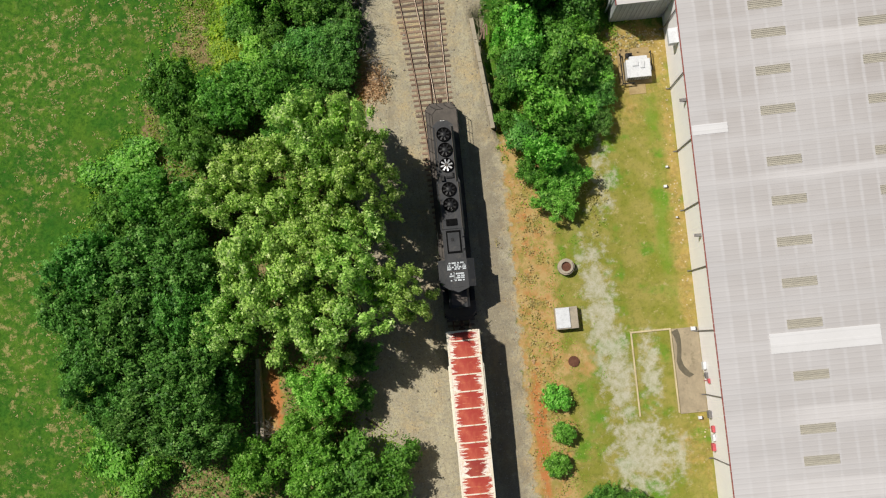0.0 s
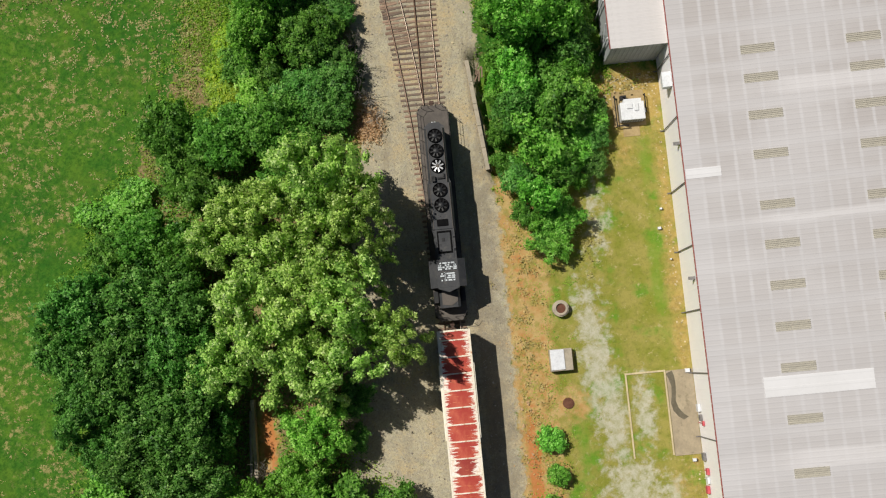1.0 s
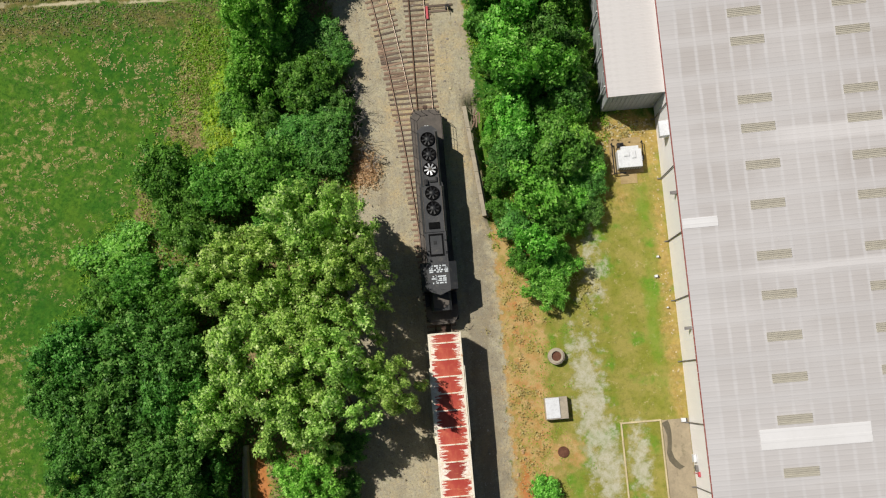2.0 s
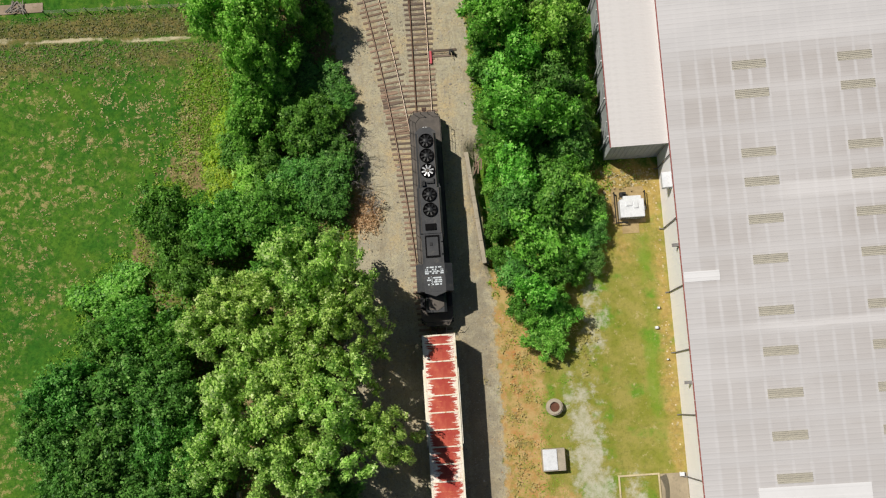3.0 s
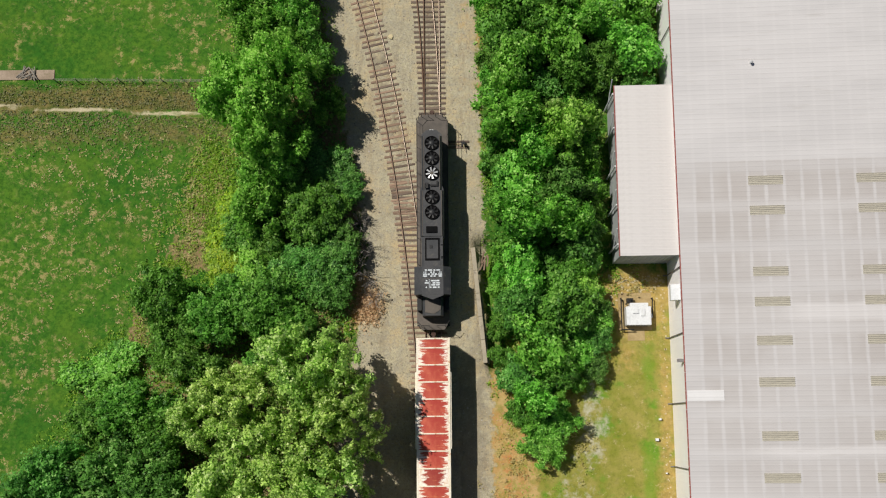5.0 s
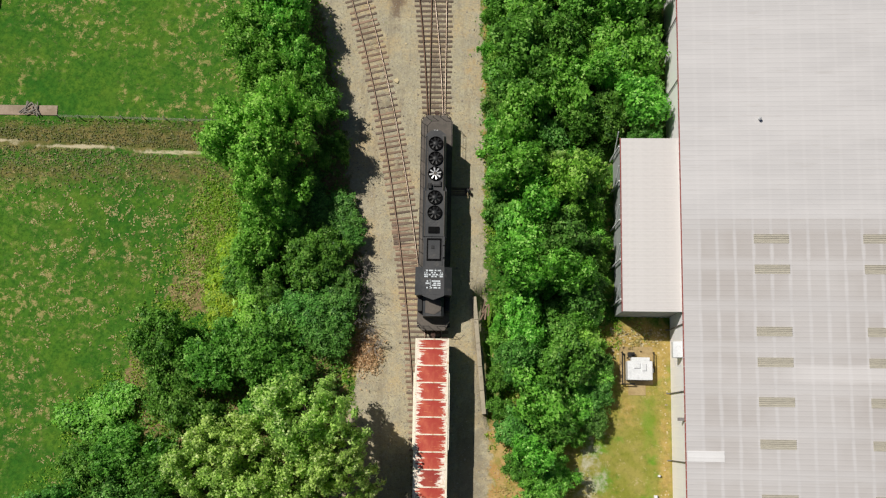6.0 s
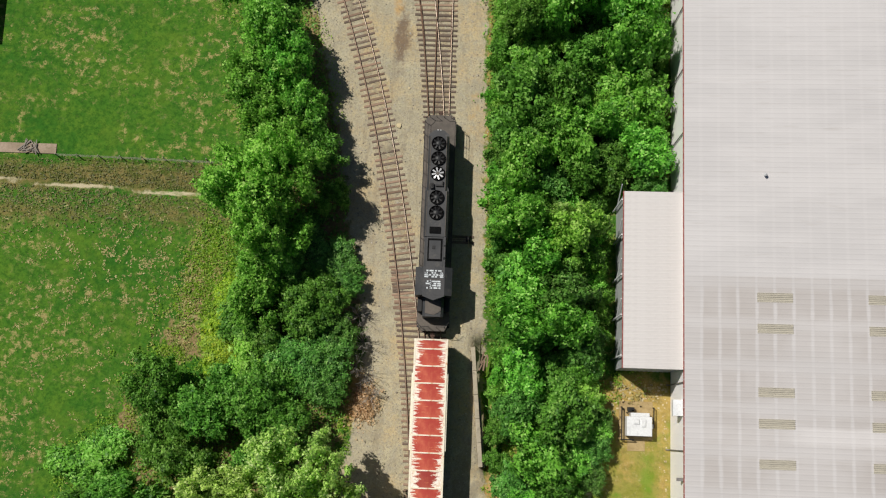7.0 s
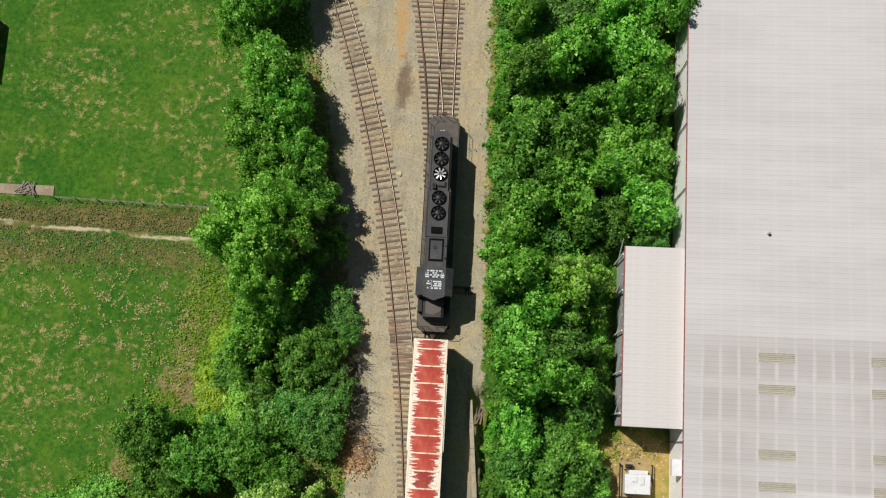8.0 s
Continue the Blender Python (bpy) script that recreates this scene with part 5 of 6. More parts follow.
# ---- trees and shrubs ----
def crown_mesh(name, seed, material, leaves, leaf, lobes, lobe, low=0.28, flat=0.6, ragged=0.35):
    """A crown one metre in radius and one metre high to its top: limbs carry lobes, lobes carry twigs, twigs carry leaves; gaps stay between."""
    r = np.random.RandomState(seed)
    a = np.arange(lobes) * 2.39996 + r.uniform(-1.1, 1.1, lobes)
    reach = np.sqrt((np.arange(lobes) + 0.6) / lobes) * (1 - lobe * 0.6) * r.uniform(0.74, 1.12, lobes)
    swell = 1 + ragged * 0.5 * np.sin(2 * a + r.uniform(0, 6)) + ragged * 0.4 * np.sin(5 * a + r.uniform(0, 6))
    x, y = reach * np.cos(a) * swell, reach * np.sin(a) * swell
    dome = np.sqrt(np.clip(1 - (reach / 1.1) ** 2, 0.05, 1))
    top = low + (1 - low) * (0.12 + 0.74 * dome) * r.uniform(0.55, 1.0, lobes)
    c = np.c_[x, y, top]
    size = lobe * r.uniform(0.45, 1.45, lobes)
    squash = r.uniform(0.6, 1.45, (lobes, 3))
    per = 13
    twigs = leaves // per
    k = r.choice(lobes, twigs, p=size**2 / (size**2).sum())
    v = r.normal(size=(twigs, 3))
    v[:, 2] = v[:, 2] * 0.9 + 0.3
    v /= np.linalg.norm(v, axis=1)[:, None]
    tw = c[k] + v * squash[k] * (size[k] * (0.35 + 0.75 * r.uniform(0, 1, twigs) + 0.5 * (r.uniform(0, 1, twigs) > 0.85)))[:, None] * np.array([1, 1, flat])
    n = per * twigs
    p = np.repeat(tw, per, axis=0) + r.normal(size=(n, 3)) * leaf * np.array([1.2, 1.2, 0.8])
    p[:, 2] = np.clip(p[:, 2], 0.04, 1.06)
    up = np.repeat(v * 0.7 + r.normal(size=(twigs, 3)) * 0.3, per, axis=0) + np.array([0, 0, 0.5]) + r.normal(size=(n, 3)) * 0.36
    up /= np.linalg.norm(up, axis=1)[:, None]
    e = np.cross(up, r.normal(size=(n, 3)))
    e /= np.linalg.norm(e, axis=1)[:, None] + 1e-9
    f = np.cross(up, e)
    s = (leaf * r.uniform(0.55, 1.35, n))[:, None]
    z = np.array([1, 1, flat])
    q = np.stack([p - e * s * z, p + e * s * 0.75 * z - f * s * 0.7 * z, p + e * s * 0.6 * z + f * s * 0.75 * z], 1).reshape(-1, 3)
    me = sheet(name, q, np.arange(3 * n).reshape(-1, 3), material)
    # one tone per twig, so lit-looking and dim tufts are coloured in
    me.attributes.new("tone", "FLOAT", "POINT").data.foreach_set("value", np.repeat(r.uniform(0, 1, twigs), 3 * per).astype(np.float32))
    return me


def trunk_mesh(seed):
    r = random.Random(seed)
    bm = bmesh.new()
    rod(bm, (0, 0, -0.06), (0.02, 0.01, 0.38), 0.055, 9, 0.038)
    for k in range(6):
        a = k * 1.05 + r.uniform(-0.3, 0.3)
        z = 0.24 + 0.04 * k
        e = (0.62 * math.cos(a) * r.uniform(0.6, 1), 0.62 * math.sin(a) * r.uniform(0.6, 1), z + r.uniform(0.18, 0.36))
        rod(bm, (0.01, 0.005, z), e, 0.026, 6, 0.009)
    rod(bm, (0.02, 0.01, 0.38), (0.05, -0.03, 0.85), 0.036, 7, 0.008)
    return mesh_of("trunk", bm, M_BARK)


TRUNKS = [trunk_mesh(k) for k in range(3)]
PALE_C = [crown_mesh("crown", 11 + k, M_PALE, 14500, 0.031, 38, 0.130, 0.25, 0.75) for k in range(4)]
OPEN_C = [crown_mesh("crown", 131 + k, M_PALE, 8200, 0.032, 25, 0.125, 0.3, 0.75, 0.45) for k in range(4)]
ROUND_C = [crown_mesh("crown", 141 + k, M_BRIGHT, 6000, 0.07, 34, 0.26, 0.1, 0.8, 0.04) for k in range(3)]
DARK_C = [crown_mesh("crown", 21 + k, M_DARK, 21000, 0.037, 44, 0.18, 0.2, 0.75) for k in range(4)]
MID_C = [crown_mesh("crown", 31 + k, M_MID, 17000, 0.041, 34, 0.2, 0.15, 0.75) for k in range(4)]
SOFT_C = [crown_mesh("crown", 91 + k, M_SOFT, 22000, 0.033, 50, 0.165, 0.2, 0.75) for k in range(2)]
BRIGHT_C = [crown_mesh("crown", 41 + k, M_BRIGHT, 19000, 0.038, 40, 0.185, 0.2, 0.75) for k in range(4)]
THICK_C = [crown_mesh("crown", 51 + k, M_BRIGHT, 8600, 0.06, 20, 0.27, 0.12, 0.75) for k in range(4)]
THICK_MID_C = [crown_mesh("crown", 81 + k, M_MID, 8600, 0.06, 20, 0.27, 0.12, 0.75) for k in range(4)]
LOW_C = [crown_mesh("crown", 61 + k, M_MID, 8600, 0.056, 20, 0.27, 0.03, 0.7) for k in range(3)]
YELLOW_C = [crown_mesh("crown", 71 + k, M_YELLOW, 7600, 0.055, 20, 0.27, 0.03, 0.7) for k in range(2)]
THICK_DARK_C = [crown_mesh("crown", 101 + k, M_DARK, 8600, 0.060, 20, 0.27, 0.12, 0.75) for k in range(2)]
THICK_SOFT_C = [crown_mesh("crown", 111 + k, M_SOFT, 8600, 0.060, 20, 0.27, 0.12, 0.75) for k in range(2)]
TREE_RNG = random.Random(3)


def tree(x, y, r, h, crowns, label, name="tree", category="tree", group=""):
    z = float(height(np.array([x]), np.array([y]))[0])
    o = thing(name, x, y, z - 0.02, label, category, group, TREE_RNG.uniform(0, 360))
    c = part("crown", TREE_RNG.choice(crowns), None, o)
    w = TREE_RNG.uniform(0.9, 1.15)
    c.scale = (r * w, r / w, h)
    t = part("trunk", TREE_RNG.choice(TRUNKS), None, o)
    t.scale = (r * 1.1, r * 1.1, h)
    return o


PALE = [
    (-11.0, 18.9, 4.4, 14.0), (-16.0, 16.9, 4.0, 12.4), (-20.1, 14.3, 3.2, 10.3), (-11.6, 12.9, 4.2, 12.4), (-16.7, 6.9, 5.0, 13.5),
    (-12.2, 7.7, 4.4, 14.0), (-20.8, 3.9, 3.4, 10.8), (-13.6, 3.6, 4.2, 12.4), (-15.6, 12.2, 3.8, 11.0),
    (-4.9, 5.0, 3.0, 13.6), (-7.4, 15.9, 3.5, 15.5),
]
OPEN = [
    (-8.4, 18.8, 4.0, 15.5), (-8.6, 7.7, 4.6, 14.8), (-8.6, 3.3, 4.0, 13.0), (-7.9, 11.7, 3.2, 11.4),
]
DARK = [
    (-33.6, 10.2, 3.6, 8.5), (-29.0, 9.3, 3.8, 9.0), (-35.3, 6.1, 3.2, 8.0), (-30.2, 4.5, 4.0, 9.5), (-33.6, 1.1, 3.4, 8.0),
    (-27.9, 0.0, 4.0, 9.0), (-24.7, 4.8, 3.8, 9.0), (-24.2, 10.1, 3.6, 8.5), (-24.5, -5.3, 3.6, 9.0), (-29.4, -3.9, 3.4, 8.0),
    (-24.0, -0.8, 3.4, 8.5), (-22.3, -2.4, 2.4, 5.5), (-32.8, -2.6, 2.6, 6.0),
]
MID = [
    (-24.9, 26.4, 3.0, 6.5), (-23.7, 22.1, 2.8, 6.0), (-19.8, 24.6, 3.2, 6.5), (-27.2, 16.3, 3.2, 6.5), (-20.7, 18.5, 3.2, 7.0),
    (-16.0, 24.9, 3.0, 6.5), (-30.8, 14.9, 2.8, 5.0), (-24.1, 14.1, 3.0, 7.0), (-12.5, 23.1, 2.6, 6.0), (-13.3, -2.8, 3.0, 7.2),
    (-14.9, -6.8, 2.6, 5.5), (-14.2, -10.8, 3.4, 7.5), (-19.8, -9.4, 2.8, 6.5),
]
LOW = [
    (-31.6, 18.6, 2.6, 2.6), (-29.6, 20.6, 2.0, 2.0), (-33.7, -6.8, 2.8, 3.5), (-31.2, -9.1, 2.4, 3.5), (-11.2, -9.7, 3.2, 6.0), (-7.3, -10.9, 2.4, 5.0),
    (-9.9, -12.4, 3.0, 5.5), (-19.9, 30.2, 1.9, 1.3), (-19.5, 32.6, 1.7, 1.4), (-19.4, 35.0, 1.5, 1.2), (-18.6, 29.4, 1.4, 1.6),
    (-20.4, 28.6, 1.1, 0.9), (-17.4, 32.4, 2.2, 3.0), (-16.6, 28.6, 2.4, 3.3), (-18.4, 26.8, 2.2, 3.0), (-17.6, 35.4, 1.7, 2.6), (-15.4, 31.0, 2.2, 3.6), (-13.8, 26.6, 2.4, 4.5), (-14.8, 20.6, 2.4, 6.0),
]
SHADE = [
    (-9.6, 44.4, 1.6, 5.0), (-11.3, 38.9, 2.8, 2.3), (-9.1, 38.4, 2.1, 1.9), (-7.9, 36.2, 1.3, 2.4),
    (-11.5, 48.4, 2.4, 5.8), (-12.7, 49.6, 2.6, 6.0), (-10.0, 35.0, 2.5, 4.6), (-11.8, 33.2, 2.7, 4.9), (-9.8, 28.9, 3.0, 4.1),
    (-12.2, 29.0, 2.8, 4.0), (-9.6, 27.0, 2.2, 3.3), (-8.7, 31.6, 2.2, 3.5), (-13.2, 37.0, 2.4, 4.2), (-12.6, 41.2, 2.2, 2.6), (-10.0, -0.4, 2.0, 4.2), (-9.8, -3.9, 1.3, 2.8),
]
BRIGHT = [
    (-16.9, 44.0, 4.3, 12.6), (-15.4, 40.8, 3.0, 11.5), (-13.6, 46.6, 3.2, 12.0), (-14.9, 38.8, 3.4, 7.7), (-16.1, 60.1, 3.6, 8.9),
    (-16.8, 55.3, 3.4, 8.5), (-14.5, 56.5, 3.2, 7.7), (-15.2, 51.1, 3.2, 7.7), (-13.0, 52.9, 2.7, 6.8), (-19.4, 66.3, 3.0, 7.5),
    (-17.2, 68.4, 3.2, 8.0), (-17.2, 72.0, 3.4, 8.1), (-20.8, 70.2, 3.2, 7.9), (-16.2, 35.4, 3.0, 6.5),
]


for row in PALE:
    tree(*row, PALE_C, "tall broadleaf tree with pale yellow-green clumped foliage", group="pale trees by the track")
for row in OPEN:
    tree(*row, OPEN_C, "tall broadleaf tree with open sunlit pale green boughs", group="pale trees by the track")
for row in DARK:
    tree(*row, DARK_C, "dense dark green tree at the edge of the field", group="dark trees by the field")
for row in MID:
    south = row[1] < 0
    tree(*row, SOFT_C if -4 < row[1] < 0 else BRIGHT_C if south else MID_C, "leafy light green tree beside the gravel" if south else "leafy mid-green tree in the thicket", group="thicket trees")
# Darker leaf kinds here paint in the shade behind the taller trees.
for row in SHADE:
    shrub = row[3] < 3
    deep = shrub or row[1] < 32
    tree(*row, DARK_C if deep else MID_C, "low dark shrub in the shade of the trees" if shrub else "deep green tree in the shade beside the gravel" if deep else "leafy green tree shading the siding", "shrub" if shrub else "tree", "shrub" if shrub else "tree", "trees along the siding" if row[1] > 20 else "thicket trees")
for i, row in enumerate(BRIGHT):
    tree(*row, SOFT_C if i < 3 else BRIGHT_C, "soft grey-green broadleaf tree beside the meadow" if i < 3 else "bright green broadleaf tree beside the meadow", group="trees along the siding")
for i, row in enumerate(LOW):
    low_yellow = i in (7, 8, 9, 10, 11)
    tree(*row, YELLOW_C if low_yellow else THICK_C if i < 4 else THICK_SOFT_C if 11 < i < 17 and i % 2 else THICK_MID_C if 11 < i < 17 else LOW_C, "low yellow-green bush in rough grass" if low_yellow else "low leafy green bush in the thicket", "bush", "bush", "low bushes")
for x, y, r in ((8.1, -5.9, 1.3), (8.5, -9.2, 1.1), (7.5, -12.0, 1.25)):
    tree(x, y, r, 1.7, ROUND_C, "small round bright green shrub on clay", "shrub", "shrub", "three round shrubs")
for row in ((9.9, 12.4, 2.1, 2.9), (11.2, 14.7, 2.0, 3.5)):
    tree(*row, BRIGHT_C, "bright green bush at the end of the thicket", "bush", "bush")
for row in ((14.5, 19.6, 1.6, 2.4), (15.2, 22.2, 1.5, 2.4), (15.4, 24.6, 1.4, 2.6)):
    tree(*row, DARK_C, "thin grey-green bush at the lot's edge", "bush", "bush", "grey-green bushes")
tree(11.6, 42.4, 1.5, 7.6, PALE_C, "young tree with creamy pale foliage in the thicket")
tree(21.2, 68.0, 2.0, 9.0, THICK_C, "green tree overhanging the warehouse eave")
tree(21.4, 73.5, 2.2, 9.0, THICK_C, "green tree overhanging the warehouse eave")
tree(11.3, -15.6, 2.0, 3.4, MID_C, "leafy dark bush at the lot's edge", "bush", "bush")
tree(14.0, -16.0, 1.6, 3.0, MID_C, "leafy dark bush at the lot's edge", "bush", "bush")


def build_thicket():
    """The dense belt between the track and the warehouse."""
    r, placed = random.Random(9), []
    for k in range(9000):
        y = r.uniform(14.4, 84)
        x = r.uniform(4, 21.5)
        w = float(np.interp(y, [10, 12, 15, 19.5, 28, 35, 41, 47, 58, 66, 84], [8.6, 7.6, 6.8, 5.6, 5.3, 5.1, 4.6, 4.5, 4.8, 4.6, 4.4]))
        e = float(np.interp(y, [12, 15, 18, 20.6, 26, 28.5, 45.8, 46.2, 84], [11.2, 12.6, 13.8, 15.6, 16.4, 16.4, 16.3, 21.6, 21.6]))
        big = k < 2500
        rad = r.uniform(1.9, 3.3) if big else r.uniform(0.9, 1.7)
        w += r.uniform(-0.7, 0.5) if not big else 0.0
        if not w + 0.86 * rad <= x <= e - 0.92 * rad or any((x - a) ** 2 + (y - b) ** 2 < ((0.60 if big else 0.53) * (rad + c)) ** 2 for a, b, c in placed):
            continue
        if x + 0.85 * rad > 16.6 and 29.2 - 0.9 * rad < y < 45.2 + 0.95 * rad:
            continue
        placed.append((x, y, rad))
    for x, y, rad in placed:
        h = (r.uniform(1.3, 4.3) if rad > 1.8 else r.uniform(1.0, 2.2)) * rad ** 0.6 + r.uniform(0.6, 1.6)
        if y < 28 and x > np.interp(y, [12, 18, 26], [9.5, 11.4, 13.6]):
            h = min(h, r.uniform(2.2, 3.2))
        kind = r.random()
        crowns, tint = next((c, w) for lim, c, w in THICK_KINDS if kind < lim)
        tree(x, y, rad, h, crowns, tint + " young tree in a dense thicket", group="thicket by the warehouse")


THICK_KINDS = ((0.60, THICK_C, "bright green"), (0.78, THICK_MID_C, "mid-green"), (0.88, THICK_DARK_C, "dark green"), (1.01, THICK_SOFT_C, "pale soft green"))
build_thicket()


def build_undergrowth():
    """Weeds and low growth under and between the trees."""
    r = np.random.RandomState(4)
    n = 70000
    x, y = r.uniform(-31, 16.5, n), r.uniform(-14, 74, n)
    left = np.interp(y, [-16, -10, 10, 25, 31, 45, 58, 74], [-9, -11, -10, -7.6, -7.0, -8.8, -11.5, -15])
    west = np.interp(y, [-16, 10, 24, 27, 36, 44, 49, 60, 74], [-31, -31, -27, -20.5, -19, -19.5, -17.5, -18, -19])
    right = np.interp(y, [14, 20, 37, 53, 70, 84], [8.0, 6.4, 5.1, 4.5, 4.0, 4.0])
    right = right + 0.35 * np.sin(y * 1.9) + 0.3 * np.sin(y * 0.63 + 1) + r.normal(size=n) * 0.4
    keep = ((x < left) & (x > west)) | ((x > right) & (y > 15) & (x < np.interp(y, [15, 24, 29, 50], [11, 13.5, 16.4, 16.4])))
    keep &= ~((np.abs(x + 18.7) < 1.2) & (y > -7.0) & (y < 0.6))
    x, y = x[keep], y[keep]
    n = len(x)
    z = height(x, y) + r.uniform(0.02, 1.1, n) ** 1.5
    put_leaves("undergrowth", np.c_[x, y, z], 0.17, r, M_MID, "dense green weeds and brambles under the trees")


def put_leaves(name, p, size, r, material, label, lift=0.5):
    n = len(p)
    d = r.normal(size=(n, 3)) * np.array([1, 1, lift])
    e = r.normal(size=(n, 3)) * np.array([1, 1, lift])
    d *= (size * r.uniform(0.6, 1.4, n) / np.linalg.norm(d, axis=1))[:, None]
    e *= (size * r.uniform(0.4, 0.9, n) / np.linalg.norm(e, axis=1))[:, None]
    q = np.stack([p - d, p + d * 0.7 - e, p + d * 0.6 + e], 1).reshape(-1, 3)
    me = sheet(name, q, np.arange(3 * n).reshape(-1, 3), material)
    me.attributes.new("tone", "FLOAT", "POINT").data.foreach_set("value", np.repeat(r.uniform(0, 1, n // 8 + 1), 24)[: 3 * n].astype(np.float32))
    tagged(new(name, me), label, name.replace("_", " "), kind="stuff")


def build_weeds():
    """Tall weeds that fringe the groves and the bare soil at the field's edge."""
    r = np.random.RandomState(14)
    out = []
    for x, y, rad, h in MID + LOW + DARK + BRIGHT:
        k = int(220 * rad)
        a, d = r.uniform(0, 6.3, k), rad * r.uniform(0.8, 1.45, k)
        out.append(np.c_[x + d * np.cos(a), y + d * np.sin(a), r.uniform(0.02, 0.4, k)])
    for cx, cy, rx, ry, k in ((-20.0, 35, 1.6, 6, 2600), (-21.6, 39.8, 1.5, 2.5, 900), (-22.2, 36.4, 1.5, 2.6, 700), (-21.2, 33.6, 0.9, 2.0, 500), (-24.6, 29.6, 1.2, 0.9, 300), (-23.8, 33, 2.6, 3, 350), (-29, 20, 2.0, 5, 600), (-33, 13, 2.0, 6, 400), (-28, 14, 4, 10, 900), (-32.5, -7, 3, 4, 700), (7.4, 27, 0.6, 10, 600), (5.4, 50, 0.9, 20, 1500), (-8.5, 27, 1.5, 5, 500), (17.0, 28, 2, 1.2, 200)):
        for _ in range(k // 12):
            px, py = cx + rx * r.normal() * 0.6, cy + ry * r.normal() * 0.6
            out.append(np.c_[px + r.normal(size=22) * 0.24, py + r.normal(size=22) * 0.24, r.uniform(0.02, 0.28, 22)])
    p = np.concatenate(out)
    p = p[(p[:, 0] < -7.0) | (p[:, 0] > 4.6)]
    p = p[~((np.abs(p[:, 0] + 18.7) < 1.2) & (p[:, 1] > -7.0) & (p[:, 1] < 0.6))]
    p[:, 2] += height(p[:, 0], p[:, 1])
    put_leaves("tall_weeds", p, 0.115, r, M_WEED, "tall yellow-green weeds fringing the trees")


def build_rank_grass():
    """Rank grass in the ditch, straw tufts in the meadow, dry brush on the bare soil."""
    r = np.random.RandomState(21)
    n = 11000
    x, y = r.uniform(-52, -17.5, n), 45.2 + r.normal(size=n) * 2.0
    keep = (np.abs(y - 45.25 + 0.05 * (x + 30)) > 0.30) & ((y < 48.0) | (x > -37)) & (y < 48.4) & (y > 40.5)
    x, y = x[keep], y[keep]
    put_leaves("rank_grass", np.c_[x, y, height(x, y) + r.uniform(0.01, 0.16, len(x))], 0.11, r, M_RANK, "olive-brown rank grass along the ditch", 0.15)
    out = []
    for cx, cy, rx, ry, k in ((-30, 34, 4.5, 4.0, 120), (-33, 22, 3.5, 5.0, 50), (-37, 10, 2.0, 8.0, 30), (-39, -4, 2.5, 7.0, 40), (-27, 38, 4.0, 2.0, 50), (-36, 40, 6.0, 1.6, 50), (-41, 30, 4.0, 8.0, 50), (-24, 36, 2.0, 3.0, 60), (-20.6, 56, 1.2, 6.0, 24)):
        for _ in range(k):
            px, py = cx + rx * r.normal(), cy + ry * r.normal()
            m = r.randint(5, 13)
            out.append(np.c_[px + r.normal(size=m) * 0.2, py + r.normal(size=m) * 0.2, r.uniform(0.01, 0.05, m)])
    p = np.concatenate(out)
    p = p[p[:, 0] < -19.5]
    p[:, 2] += height(p[:, 0], p[:, 1])
    put_leaves("straw_tufts", p, 0.12, r, M_STRAW, "bleached tufts of dry grass in the meadow", 0.12)
    out = []
    for cx, cy, rx, ry, k in ((-22.6, 35.2, 1.3, 2.6, 50), (-21.5, 38.5, 1.0, 2.0, 30), (-22.6, 30.8, 1.6, 1.1, 16), (-28.4, 23.4, 0.6, 2.0, 20), (-28, -11, 4.0, 0.8, 60), (19.0, 27.4, 1.6, 0.8, 24), (7.6, 12, 0.9, 3.0, 40), (6.7, 3, 0.6, 6.0, 40), (7.4, -8, 0.9, 6.0, 46), (13.0, 12.5, 1.0, 2.5, 16), (-16.0, 28.6, 1.0, 1.0, 10)):
        for _ in range(k):
            px, py = cx + rx * r.normal(), cy + ry * r.normal()
            out.append(np.c_[px + r.normal(size=16) * 0.22, py + r.normal(size=16) * 0.22, r.uniform(0.02, 0.3, 16)])
    p = np.concatenate(out)
    p[:, 2] += height(p[:, 0], p[:, 1])
    put_leaves("dry_brush", p, 0.10, r, M_STRAW, "dry brown brush on bare soil", 0.25)
    out = []
    for _ in range(200):
        py = r.uniform(-17, 16)
        px = 8.9 + r.normal() * 1.5 + 0.06 * py
        m = r.randint(5, 16)
        out.append(np.c_[px + r.normal(size=m) * 0.3, py + r.normal(size=m) * 0.3, r.uniform(0.01, 0.09, m)])
    p = np.concatenate(out)
    p = p[p[:, 0] > 5.6]
    put_leaves("clay_weeds", p, 0.075, r, M_WEED, "thin yellow-green weeds on the clay bank", 0.2)


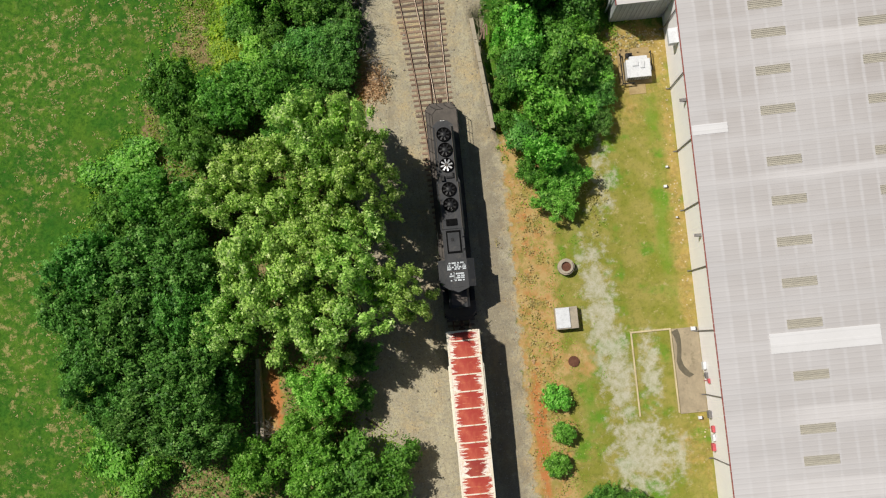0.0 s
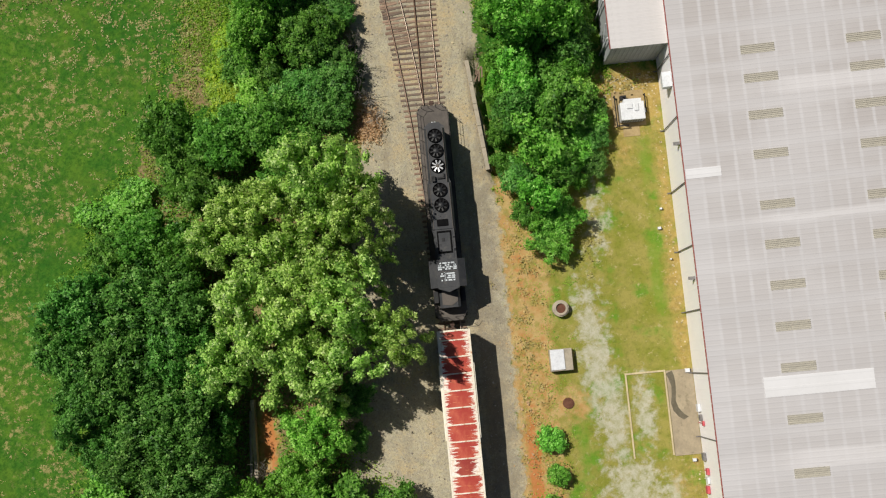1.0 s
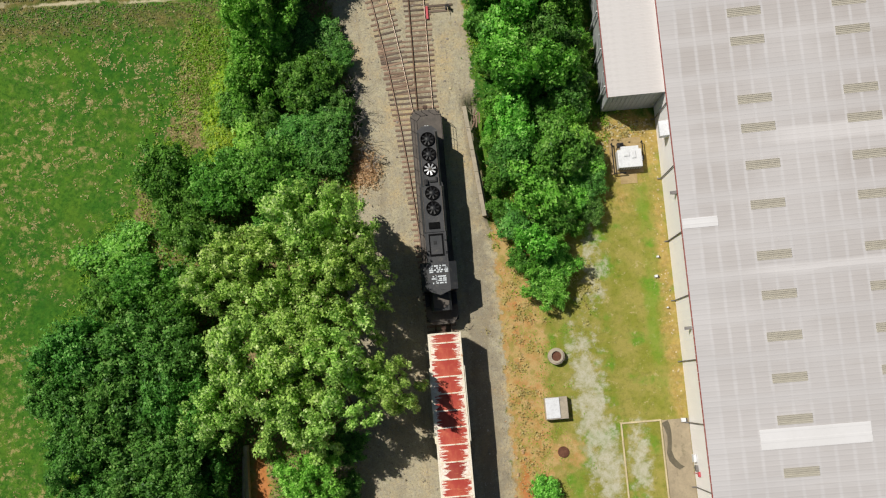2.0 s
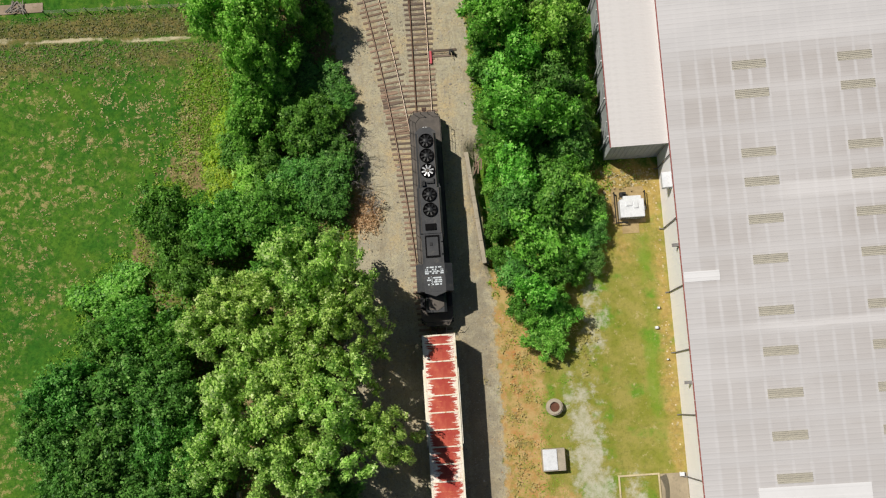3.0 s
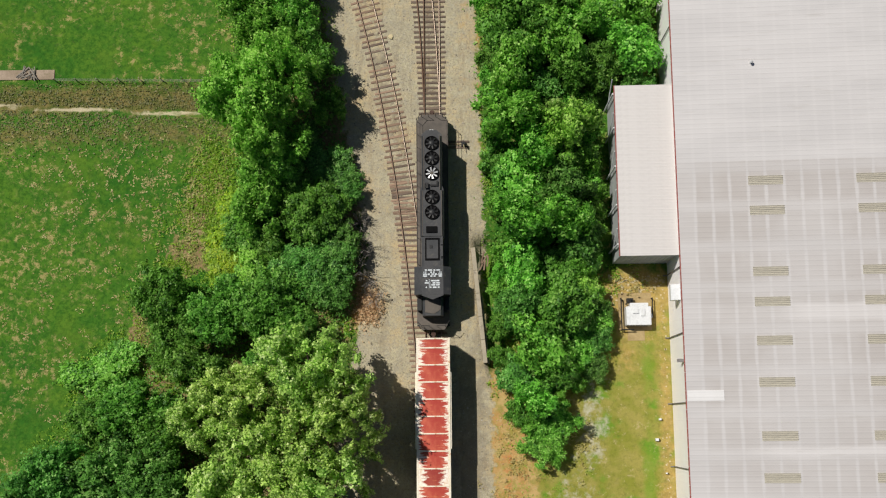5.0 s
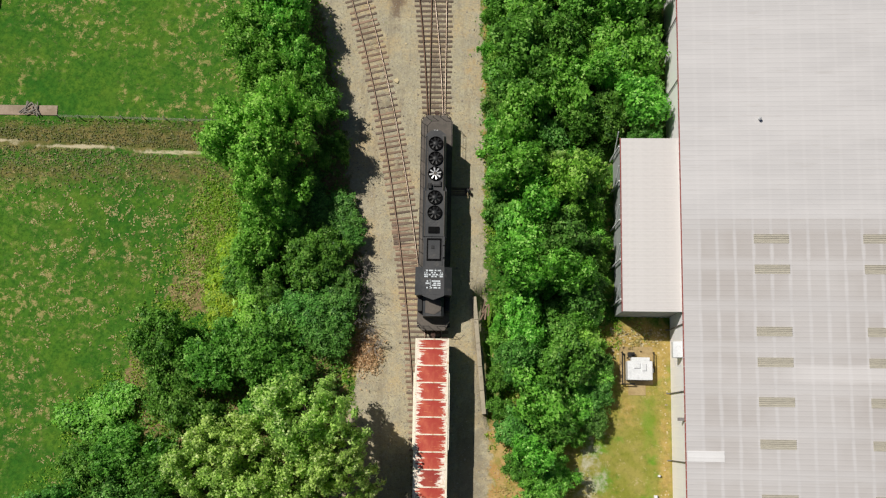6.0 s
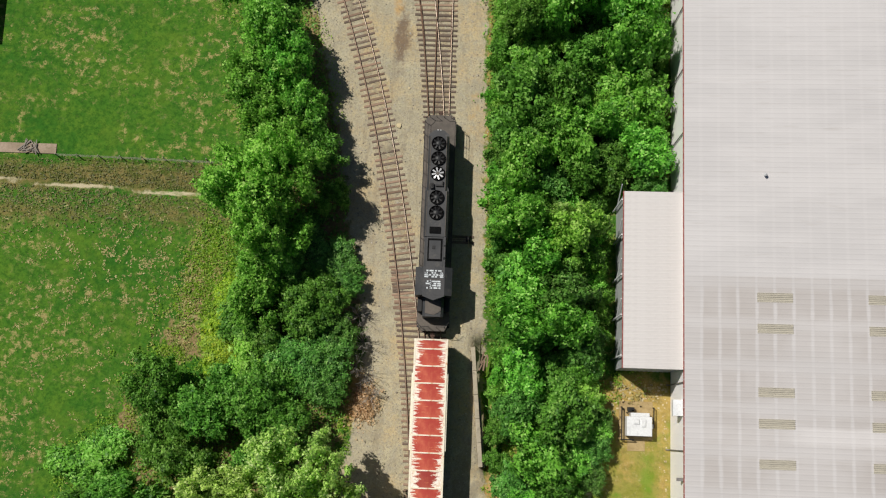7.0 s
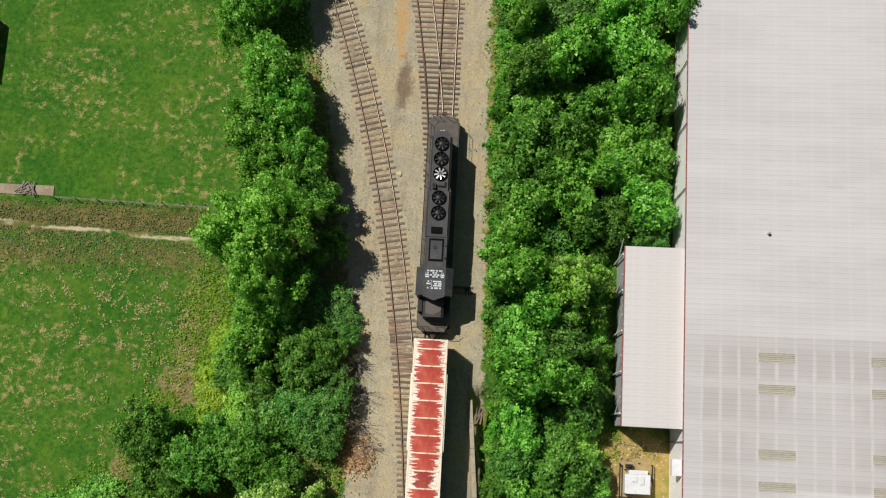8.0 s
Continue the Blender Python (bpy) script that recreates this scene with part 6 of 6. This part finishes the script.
def build_stones():
    """Loose broken stone on the gravel."""
    r = np.random.RandomState(33)
    n = 26000
    y = r.uniform(-16, 72, n)
    left = np.interp(y, [-16, -10, 10, 25, 31, 45, 58, 70], [-5, -10, -9.3, -6.8, -6.3, -8.6, -11.2, -14.5])
    x = left + (5.2 - left) * r.uniform(0, 1, n)
    size = 0.035 * np.exp(r.normal(size=n) * 0.45)
    a = r.uniform(0, 6.3, n)
    ring = [np.c_[x + size * (1 + 0.3 * r.normal(size=n)) * np.cos(a + k * 1.5708), y + size * np.sin(a + k * 1.5708), height(x, y) - 0.01] for k in range(4)]
    top = np.c_[x, y, height(x, y) + size * r.uniform(0.6, 1.2, n)]
    v = np.stack([*ring, top], 1).reshape(-1, 3)
    b = 5 * np.arange(n)
    f = np.stack([np.c_[b + k, b + (k + 1) % 4, b + 4] for k in range(4)], 1).reshape(-1, 3)
    me = sheet("loose_stones", v, f, M_STONES)
    me.attributes.new("tone", "FLOAT", "POINT").data.foreach_set("value", np.repeat(r.uniform(0, 1, n), 5).astype(np.float32))
    tagged(new("loose_stones", me), "loose broken stone scattered over the gravel", "stones", kind="stuff")


build_rank_grass()
build_stones()
build_undergrowth()
build_weeds()
DEAD_RNG = np.random.RandomState(6)
put_leaves("dead_leaves", np.c_[DEAD_RNG.normal(-6.2, 0.7, 1500), DEAD_RNG.normal(25.5, 0.95, 1500), DEAD_RNG.uniform(0.02, 0.5, 1500)], 0.13, DEAD_RNG, M_DEAD, "heap of orange-brown dead leaves by the gravel")



# ---- what moves ----
TRAIN = [(0.0, 19.01), (0.5, 20.90), (1.0, 22.88), (1.5, 24.89), (3.0, 31.25), (3.5, 33.45), (4.0, 35.62), (4.5, 37.84), (6.0, 44.59), (6.5, 46.90), (7.0, 49.19), (7.5, 51.57), (8.0, 53.93)]


def motions():
    walk(LOCO, [(t, pose(0, y, 0)) for t, y in TRAIN])
    walk(BOXCAR, [(t, pose(0, y - 17.9, 0)) for t, y in TRAIN])
    ts, ys = [t for t, _ in TRAIN], [y for _, y in TRAIN]
    for axles, r, z in ((LOCO_AXLES, 0.5, 0.7), (BOXCAR_AXLES, 0.42, 0.62)):
        for ax, y in axles:
            rows = []
            for k in range(67):
                t = 8.0 * k / 66
                rows.append((t, pose(0, y, z, -math.degrees((float(np.interp(t, ts, ys)) - ys[0]) / r))))
            walk(ax, rows)


motions()
